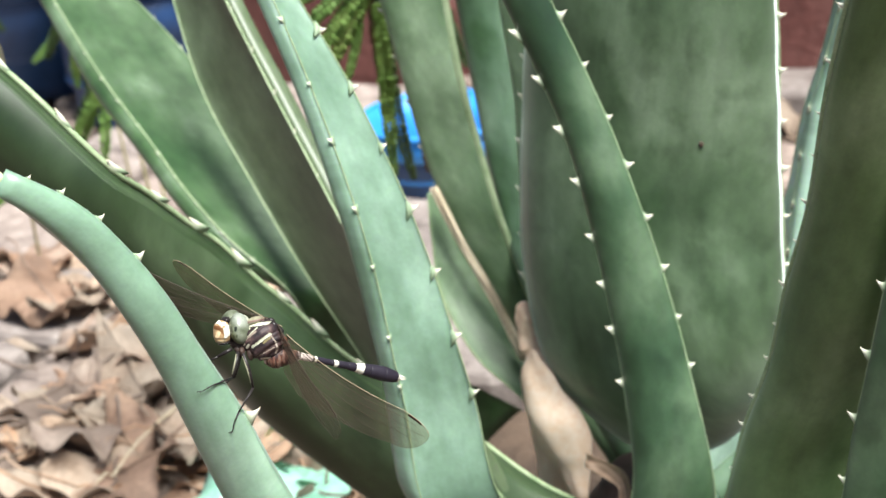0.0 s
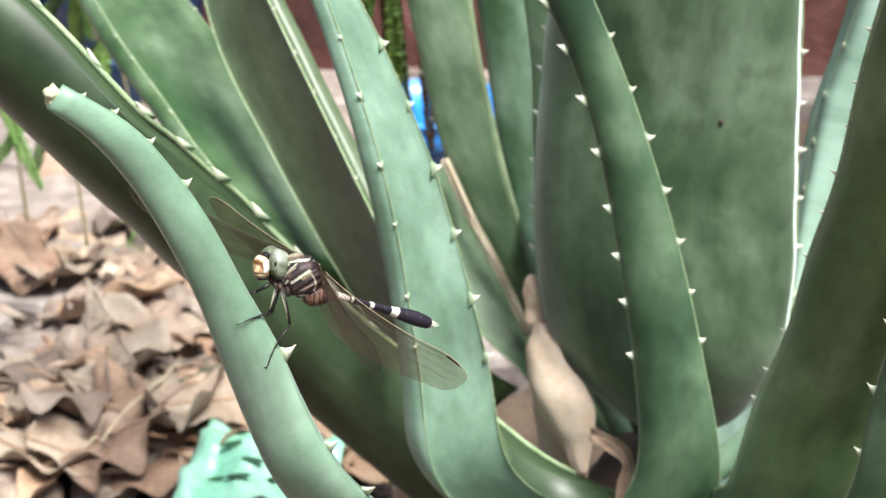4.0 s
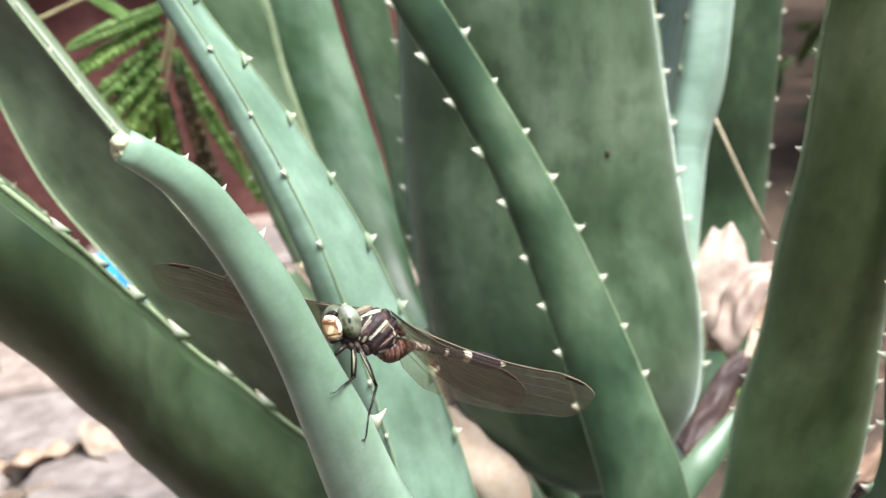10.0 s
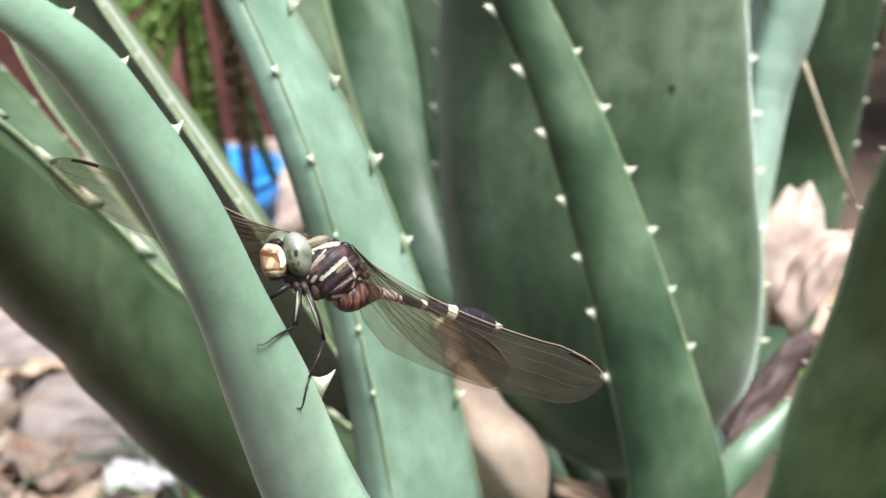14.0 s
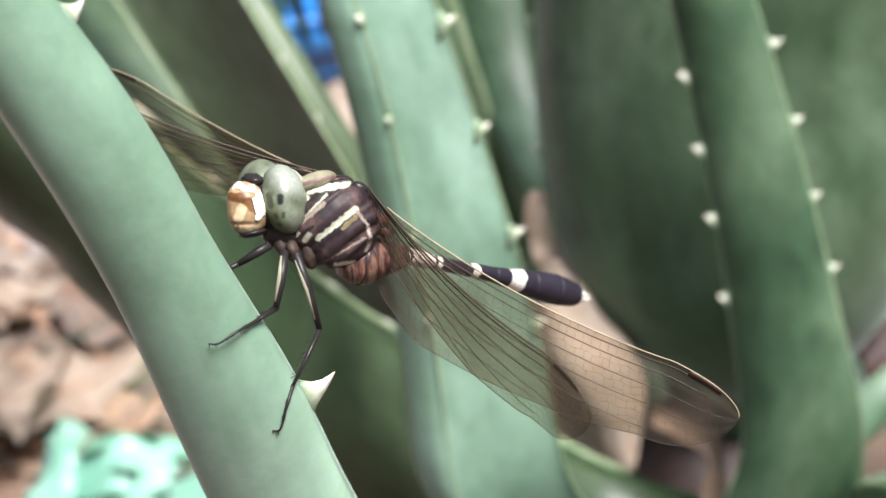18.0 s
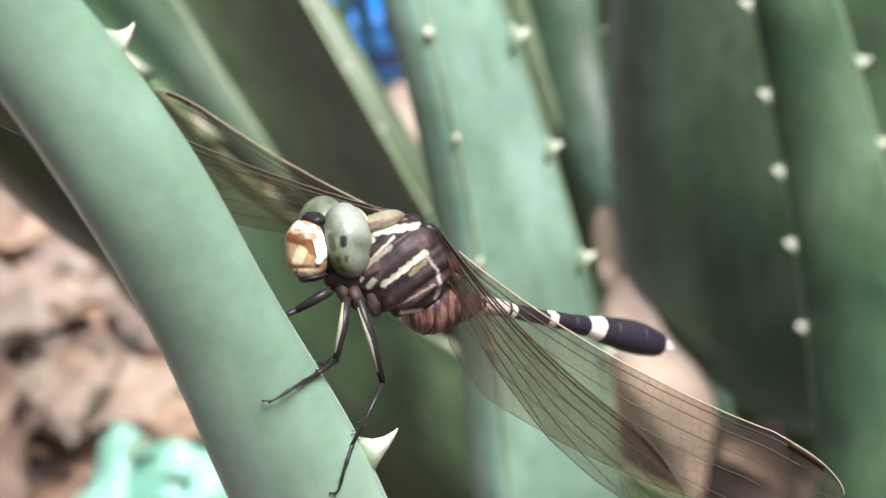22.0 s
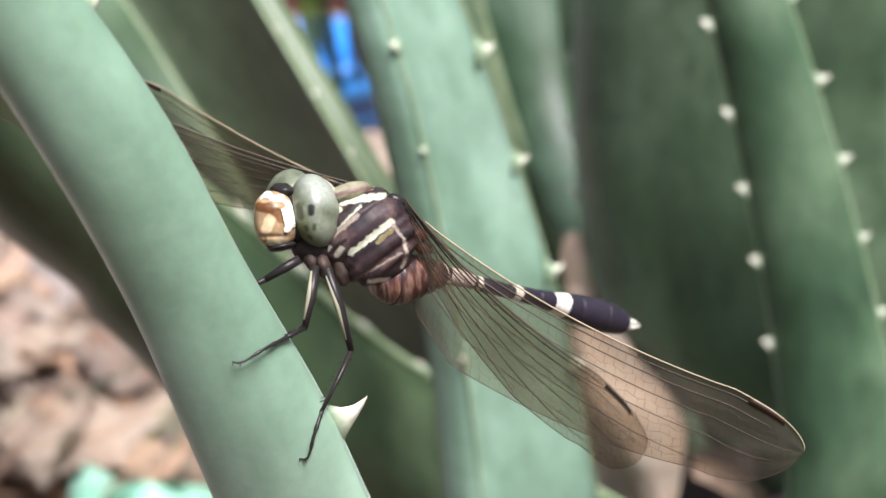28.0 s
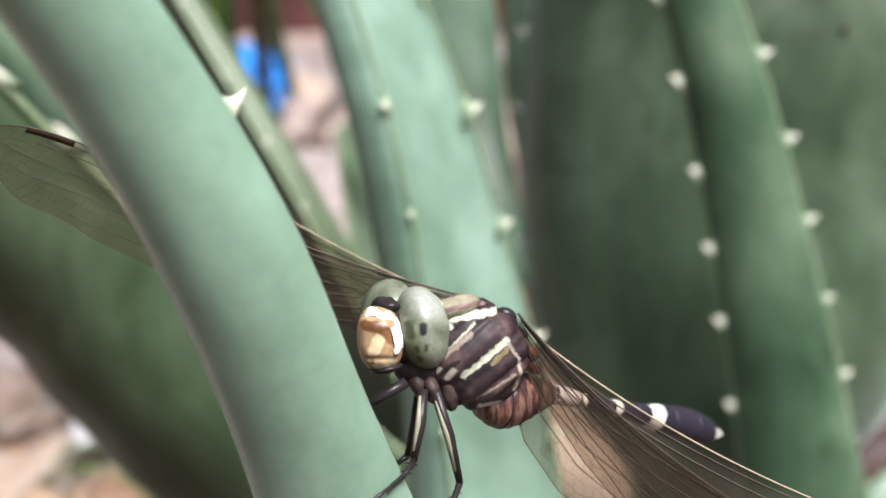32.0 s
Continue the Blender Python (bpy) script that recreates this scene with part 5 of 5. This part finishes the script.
# sticks, straw and small scraps
for k, (a, b, r) in enumerate((((-0.45, 0.69, 0.016), (-0.33, 0.665, 0.020), 0.0022), ((-0.215, 0.60, 0.040), (-0.235, 0.53, 0.030), 0.0010), ((-0.28, 0.70, 0.022), (-0.10, 0.66, 0.028), 0.0012), ((-0.36, 0.58, 0.02), (-0.20, 0.64, 0.03), 0.0014))):
    bm = bmesh.new()
    pts = [Vector(a).lerp(Vector(b), i / 8) + Vector((0, 0.004, 0.002)) * noise.noise((i * 0.6, k, 2)) * 2 for i in range(9)]
    tube(bm, pts, [r * (1 - 0.5 * i / 8) for i in range(9)], 6)
    tagged(new("twig", mesh_of("twig", bm, LITTER_GREY if k != 1 else STRAW)), "thin dry twig lying among dead leaves", "twig", "twigs")

bm = bmesh.new()
sc = []
for i in range(13):
    sc.append([(-0.147 + 0.03 * (j / 12 - 0.5) + 0.003 * noise.noise((i, j * 0.3, 5)), 0.632 + 0.026 * (i / 12 - 0.5), 0.028 + 0.010 * noise.noise((i * 0.4, j * 0.4, 9))) for j in range(13)])
skin_rings(bm, [r + [(x, y, z - 0.0006) for x, y, z in r[::-1]] for r in sc])
tagged(new("paper_scrap", mesh_of("paper_scrap", bm, mottled("white_scrap", [(0.3, (0.48, 0.46, 0.46)), (0.7, (0.66, 0.66, 0.66))], 60, 0.6, 0.2))), "crumpled white plastic scrap on dead leaves", "scrap")


# mint green plastic sheet and a weed growing over it
bm = bmesh.new()
sheet = []
for i in range(31):
    row = []
    for j in range(31):
        u, v = i / 30 - 0.5, j / 30 - 0.5
        e = 1 + 0.10 * noise.noise((u * 5, v * 5, 4))
        row.append(Vector((-0.150 + 0.070 * u * e, 0.542 + 0.066 * v * e, 0.030 + 0.012 * noise.noise((u * 3.2, v * 3.2, 7)) - 0.02 * (u * u + v * v) + 0.003 * noise.noise((u * 11, v * 11, 2)))))
    sheet.append(row)
skin_rings(bm, [r + [p - Vector((0, 0, 0.001)) for p in r[::-1]] for r in sheet])
plastic = tagged(new("plastic_sheet", mesh_of("plastic_sheet", bm, MINT)), "crumpled mint green plastic sheet among dead leaves", "plastic sheet")
# solid lozenges laid on the sheet; the dark inside of slots is their colour
SLOT = mottled("slot_shade", [(0.3, (0.01, 0.05, 0.02)), (0.7, (0.03, 0.12, 0.05))], 60, 0.6)
for k, (i, j, ln, q) in enumerate(((8, 9, 0.007, 0.2), (9, 17, 0.008, 0.5), (14, 12, 0.006, -0.2), (15, 20, 0.007, 0.1), (20, 10, 0.006, 0.4), (22, 17, 0.007, -0.3), (13, 5, 0.006, 0.3))):
    p = sheet[i][j]
    bm = bmesh.new()
    bmesh.ops.create_icosphere(bm, subdivisions=2, radius=1, matrix=Matrix.Translation(p + Vector((0, 0, 0.0004))) @ Matrix.Rotation(q, 4, "Z") @ Matrix.Diagonal((ln, 0.0022, 0.0007, 1)))
    part("slot", bm, SLOT, plastic, "dark lozenge on the plastic, coloured like a shaded slot" if k == 0 else "")


def weed(x, y, h, count, seed):
    g = thing("weed", "small green weed with oval leaves growing over the litter", "weed", "small weeds", at=(x, y, 0.0))
    rg = random.Random(seed)
    for k in range(3):
        q = rg.uniform(0, 6.28)
        top = Vector((0.025 * math.cos(q), 0.02 * math.sin(q), h * rg.uniform(0.8, 1.1)))
        bm = bmesh.new()
        tube(bm, [(0, 0, -0.002), top * 0.5 + Vector((0.003, 0, 0.004)), top], [0.0012, 0.0010, 0.0006], 6)
        part("stalk", bm, FROND, g)
        for m in range(count):
            p = top * (0.35 + 0.65 * m / max(1, count - 1))
            a = rg.uniform(0, 6.28)
            d = Vector((math.cos(a), math.sin(a), rg.uniform(-0.2, 0.5))).normalized()
            w = Vector((-d.y, d.x, 0)).normalized()
            ln = rg.uniform(0.012, 0.019)
            bm = bmesh.new()
            rings = []
            for i in range(9):
                s = i / 8
                half = ln * 0.27 * math.sin(math.pi * (0.04 + 0.93 * s)) ** 0.8
                c = p + d * (0.004 + ln * s) - Vector((0, 0, 0.006 * s * s))
                rings.append([c - w * half + Vector((0, 0, 0.0012)), c, c + w * half + Vector((0, 0, 0.0012)), c - Vector((0, 0, 0.0004))])
            skin_rings(bm, rings)
            part("leaf", bm, FROND, g)




# ---- tubs and planter ----
def tub(name, label, x, y, r, h, body_mat, rim_mat):
    t = thing(name, label, "tub", at=(x, y, 0.006))
    prof = [(0.80, 0.0), (0.86, 0.02), (0.88, 0.30), (0.93, 0.31), (0.95, 0.60), (0.99, 0.62), (1.0, 0.97), (0.97, 0.97), (0.92, 0.5), (0.84, 0.04)]
    def lathe(p):
        bm = bmesh.new()
        skin_rings(bm, [[(r * a * math.cos(q), r * a * math.sin(q), h * z) for q in (2 * math.pi * k / 56 for k in range(56))] for a, z in p], cap=False)
        return bm
    part("wall", lathe(prof[:5]), body_mat, t)
    part("upper_wall", lathe(prof[4:]), rim_mat, t, "bright blue upper wall")
    part("floor", lathe([(0.86, 0.03), (0.4, 0.03), (0.02, 0.03)]), body_mat, t)
    bm = bmesh.new()
    tube(bm, [(r * 1.02 * math.cos(q), r * 1.02 * math.sin(q), h * 0.98) for q in (2 * math.pi * k / 56 for k in range(57))], h * 0.045, 8)
    part("rim", bm, rim_mat, t)
    bm = bmesh.new()
    tube(bm, [(r * 0.90 * math.cos(q), r * 0.90 * math.sin(q), h * 0.32) for q in (2 * math.pi * k / 56 for k in range(57))], h * 0.035, 8)
    part("band", bm, rim_mat, t)
    return t


tub("plastic_tub", "small blue plastic tub standing on the paving", -0.160, 1.00, 0.056, 0.052, NAVY, BLUE)
tub("plastic_tub", "large dark blue plastic tub behind the plants", -0.68, 1.34, 0.20, 0.17, NAVY, NAVY)
tub("plastic_tub", "dark blue plastic tub behind the plants", -0.47, 1.18, 0.07, 0.125, NAVY, NAVY)

planter = thing("planter", "low old red-brown planter box behind the tubs", "planter", at=(-0.10, 1.40, 0))


def box(x0, x1, y0, y1, z0, z1, bevel=0.004):
    bm = bmesh.new()
    bmesh.ops.create_cube(bm, size=1)
    for v in bm.verts:
        v.co = Vector(((x0 + x1) / 2 + v.co.x * (x1 - x0), (y0 + y1) / 2 + v.co.y * (y1 - y0), (z0 + z1) / 2 + v.co.z * (z1 - z0)))
    bmesh.ops.bevel(bm, geom=list(bm.edges), offset=bevel, segments=2, affect="EDGES")
    return bm


part("front_wall", box(-0.42, 0.35, -0.14, -0.10, -0.01, 0.235), BRICK, planter, smooth=False)
part("back_wall", box(-0.42, 0.35, 0.12, 0.16, -0.01, 0.235), BRICK, planter, smooth=False)
for x in (-0.42, 0.31):
    part("side_wall", box(x, x + 0.04, -0.098, 0.118, -0.01, 0.235), BRICK, planter, smooth=False)
part("ledge", box(-0.44, 0.37, -0.16, -0.085, 0.237, 0.256), mottled("pink_ledge", [(0.3, (0.30, 0.16, 0.14)), (0.7, (0.45, 0.28, 0.25))], 14, 0.8, 0.4), planter, "worn pinkish ledge", smooth=False)
part("earth", box(-0.375, 0.305, -0.095, 0.115, 0.02, 0.20), SOIL, planter)

# ---- feathery fronds ----
def pinna(length, width, seed, droop):
    """One feather of a frond: a thin rib with two close rows of blunt oblong leaflets."""
    bm = bmesh.new()
    rng = random.Random(seed)
    ph = rng.uniform(0, 6)
    step = width * 0.62
    pairs = max(6, int(length / step))

    def mid(s):
        return Vector((length * s, 0.03 * length * math.sin(s * 3 + ph), -droop * length * s * s))

    tube(bm, [mid(i / 10) for i in range(11)], [0.00045 - 0.00003 * i for i in range(11)], 5)
    for i in range(pairs):
        s = (i + 0.5) / pairs
        size = math.sin(math.pi * min(1, 0.16 + 0.80 * s)) ** 0.5
        for side in (-1, 1):
            ln, half = width * size * rng.uniform(0.9, 1.1), step * 0.56 * rng.uniform(0.9, 1.15)
            d = Vector((0.45, side, rng.uniform(-0.3, 0.05))).normalized()
            w = Vector((side * d.y, -side * d.x, rng.uniform(-0.25, 0.25))).normalized()
            p = mid(s)
            out = [p + d * ln * a + w * half * b + Vector((0, 0, 0.0004 * abs(b))) for a, b in ((0.02, 0.35), (0.35, 1.0), (0.75, 0.95), (1.0, 0.35), (1.0, -0.35), (0.75, -0.95), (0.35, -1.0), (0.02, -0.35))]
            top = [bm.verts.new(q) for q in out]
            low = [bm.verts.new(q - Vector((0, 0, 0.0003))) for q in out]
            rib = bm.verts.new(p + d * ln * 0.5 - Vector((0, 0, 0.0002)))
            for k in range(8):
                bm.faces.new((top[k], top[(k + 1) % 8], rib))
                bm.faces.new((top[k], low[k], low[(k + 1) % 8], top[(k + 1) % 8]))
            bm.faces.new(low[::-1])
    return bm


def frond(label, stalk, feathers, mats, seed):
    """A frond: a curved stalk and feathers, each from its root on the stalk to its tip."""
    f = thing("frond", label, "fern frond", "feathery fronds")
    line = spline(stalk, 14)
    bm = bmesh.new()
    tube(bm, [Vector(p) for p in line], [0.0012 - 0.0006 * i / 13 for i in range(14)], 7)
    part("stalk", bm, TWIG, f, "thin yellowish stalk")
    for k, (root, tip, width, droop) in enumerate(feathers):
        d = Vector(tip) - Vector(root)
        ob = part("feather", mesh_of("feather", pinna(d.length, width, seed + k, droop), mats[k % len(mats)]), None, f)
        x = d.normalized()
        y = Vector((0.15, -1, 0.45 + 0.3 * math.sin(k * 2.1))).cross(x)
        y = (y - x * x.dot(y)).normalized()
        z = x.cross(y)
        ob.matrix_basis = Matrix.Translation(root) @ Matrix((x, y, z)).transposed().to_4x4()
    return f


frond("bright green feathery frond hanging behind the aloe", [(-0.0850, 0.625, 0.300), (-0.0904, 0.62, 0.2703), (-0.0951, 0.62, 0.2568), (-0.1012, 0.62, 0.2443), (-0.1066, 0.62, 0.2321), (-0.1123, 0.62, 0.2183)],
      [((-0.0900, 0.62, 0.279), (-0.1330, 0.615, 0.266), 0.0040, 0.05), ((-0.0935, 0.62, 0.272), (-0.1395, 0.615, 0.2521), 0.0047, 0.05), ((-0.0945, 0.62, 0.263), (-0.1360, 0.615, 0.2400), 0.0047, 0.05),
       ((-0.0965, 0.62, 0.256), (-0.1310, 0.615, 0.2265), 0.0045, 0.04), ((-0.0990, 0.62, 0.249), (-0.1265, 0.615, 0.2140), 0.0045, 0.04), ((-0.1015, 0.62, 0.243), (-0.1210, 0.615, 0.2060), 0.0040, 0.03), ((-0.1060, 0.62, 0.233), (-0.1150, 0.617, 0.2000), 0.0028, 0.02)],
      (FROND,), 60)
frond("dull green feathery frond with hanging browning feathers", [(-0.083, 0.645, 0.305), (-0.088, 0.64, 0.275), (-0.0965, 0.637, 0.247), (-0.1030, 0.637, 0.232)],
      [((-0.1040, 0.635, 0.2340), (-0.0992, 0.640, 0.1460), 0.0044, 0.02), ((-0.1000, 0.636, 0.2400), (-0.0930, 0.645, 0.1430), 0.0044, 0.0), ((-0.0950, 0.640, 0.2440), (-0.0850, 0.650, 0.1450), 0.0042, 0.0), ((-0.0930, 0.645, 0.2500), (-0.0760, 0.655, 0.1500), 0.0040, 0.0),
       ((-0.0910, 0.650, 0.2560), (-0.0690, 0.660, 0.1760), 0.0040, 0.0), ((-0.0900, 0.650, 0.2620), (-0.0640, 0.660, 0.1960), 0.0040, 0.0), ((-0.1040, 0.645, 0.2380), (-0.1085, 0.655, 0.1700), 0.0036, 0.0)],
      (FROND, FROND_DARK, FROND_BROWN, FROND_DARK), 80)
for k, (x, y, z) in enumerate(((-0.345, 0.76, 0.135), (-0.375, 0.75, 0.140), (-0.305, 0.78, 0.170), (-0.330, 0.80, 0.205), (-0.40, 0.93, 0.16), (-0.50, 0.96, 0.19), (-0.27, 0.90, 0.09))):
    rg = random.Random(k + 7)
    root = (x + rg.uniform(-0.03, 0.03), y + 0.05, 0.008)
    frond("small green feathery frond of a weed", [root, (x * 0.6 + root[0] * 0.4, y + 0.03, z * 0.7), (x, y, z)],
          [((x, y, z), (x + rg.uniform(-0.045, 0.035), y + rg.uniform(-0.02, 0.02), z - rg.uniform(0.03, 0.07)), 0.0046, 0.1) for _ in range(4)], (FROND, FROND, FROND_DARK), 100 + 9 * k)
frond("yellowish stem of a frond with one feather", [(-0.215, 0.67, 0.255), (-0.160, 0.66, 0.2721), (-0.1259, 0.66, 0.2821), (-0.0973, 0.66, 0.2897)], [((-0.1259, 0.66, 0.2821), (-0.105, 0.655, 0.265), 0.003, 0.0)], (FROND,), 190)


# blades of grass and weeds
def blade(name, pts, w):
    bm = bmesh.new()
    n = len(pts)
    rings = []
    for i, p in enumerate(pts):
        s = w * (1 - (i / (n - 1)) ** 2) + 0.0001
        p = Vector(p)
        rings.append([p + Vector((-s, 0, 0.0003)), p + Vector((0, 0, -0.0004)), p + Vector((s, 0, 0.0003)), p + Vector((0, 0, 0.0008))])
    skin_rings(bm, rings)
    return bm


rng = random.Random(33)
for cx, cy, cnt in ((-0.12, 0.60, 5), (-0.30, 0.80, 4), (0.16, 0.66, 6)):
    g = thing("grass_tuft", "small tuft of green grass between dead leaves", "grass", "grass tufts", at=(cx, cy, 0.0))
    for k in range(cnt):
        q, ln, up = rng.uniform(0, 6.28), rng.uniform(0.03, 0.06), rng.uniform(0.015, 0.04)
        part("blade", blade("blade", [(ln * s * math.cos(q), ln * s * math.sin(q), 0.004 + up * math.sin(s * 2.2)) for s in (i / 8 for i in range(9))], 0.0016), FROND, g)

GRASS = mottled("grass_dull", [(0.3, (0.045, 0.09, 0.055)), (0.7, (0.13, 0.19, 0.13))], 80, 0.5, 0.1)
g = thing("grass_tuft", "thin dull bluish grass blades lying over the paving", "grass", "grass tufts", at=(-0.128, 0.622, 0.012))
for tip_x, tip_y, rise in ((-0.058, 0.061, 0.026), (-0.040, 0.049, 0.030), (-0.026, 0.047, 0.024), (-0.062, 0.038, 0.018), (-0.046, 0.064, 0.014), (0.012, 0.050, 0.020)):
    part("blade", blade("blade", [(tip_x * s, tip_y * s, rise * math.sin(s * 2.3)) for s in (i / 8 for i in range(9))], 0.0011), GRASS, g)
g = thing("grass_tuft", "long dull green grass blade lying on dead leaves", "grass", "grass tufts", at=(-0.118, 0.650, 0.034))
part("blade", blade("blade", [(-0.092 * s, -0.056 * s, 0.010 * math.sin(s * 3.0)) for s in (i / 10 for i in range(11))], 0.0013), GRASS, g)


# ---- shrubs behind, their deep shade put into the leaf colour ----
def shrub(x, y, z, size, count, seed):
    s = thing("shrub", "dark green leafy shrub in deep shade", "shrub", "shrubs behind", at=(x, y, 0))
    rg = random.Random(seed)
    for k in range(5):
        bm = bmesh.new()
        q = rg.uniform(0, 6.28)
        top = Vector((0.6 * size * math.cos(q), 0.35 * size * math.sin(q), z * rg.uniform(0.7, 1.1)))
        tube(bm, [(0.01 * k, 0, -0.01), top * 0.5 + Vector((0.01, 0, 0.02)), top], [0.006, 0.004, 0.002], 6)
        part("branch", bm, TWIG, s)
    bm = bmesh.new()
    for _ in range(count):
        p = Vector((rg.gauss(0, size * 0.5), rg.gauss(0, size * 0.3), max(0.02, rg.gauss(z * 0.62, z * 0.28))))
        d = Vector((rg.uniform(-1, 1), rg.uniform(-1, 1), rg.uniform(-0.8, 0.5))).normalized()
        w = d.orthogonal().normalized()
        ln = rg.uniform(0.03, 0.055)
        nrm = d.cross(w) * 0.004
        pts = [p, p + d * ln * 0.35 + w * ln * 0.26 + nrm, p + d * ln * 0.75 + w * ln * 0.16 + nrm, p + d * ln, p + d * ln * 0.75 - w * ln * 0.16 + nrm, p + d * ln * 0.35 - w * ln * 0.26 + nrm]
        v = [bm.verts.new(a) for a in pts]
        m = bm.verts.new(p + d * ln * 0.5 - nrm * 0.6)
        for k in range(6):
            bm.faces.new((v[k], v[(k + 1) % 6], m))
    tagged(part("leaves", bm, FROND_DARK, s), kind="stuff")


for k, (x, y, z, size, cnt) in enumerate(((-0.95, 1.75, 0.75, 0.45, 1500), (-0.35, 1.80, 0.80, 0.45, 1700), (0.25, 1.55, 0.75, 0.42, 1700), (0.62, 1.15, 0.60, 0.30, 1300), (0.80, 1.7, 0.8, 0.4, 1000), (-1.5, 1.5, 0.8, 0.45, 1000))):
    shrub(x, y, z, size, cnt, 300 + k)

# garden wall closing the view behind
bm = bmesh.new()
bmesh.ops.create_cube(bm, size=1)
for v in bm.verts:
    v.co = Vector((v.co.x * 8, 2.75 + v.co.y * 0.12, 0.6 + v.co.z * 1.25))
tagged(new("wall_north", mesh_of("wall_north", bm, mottled("old_plaster", [(0.3, (0.20, 0.18, 0.15)), (0.7, (0.34, 0.31, 0.27))], 5, 0.9, 0.5, 0.003), smooth=False)), "old stained garden wall", "wall", kind="structure")



def motions():
    """All stands still but the camera."""


motions()
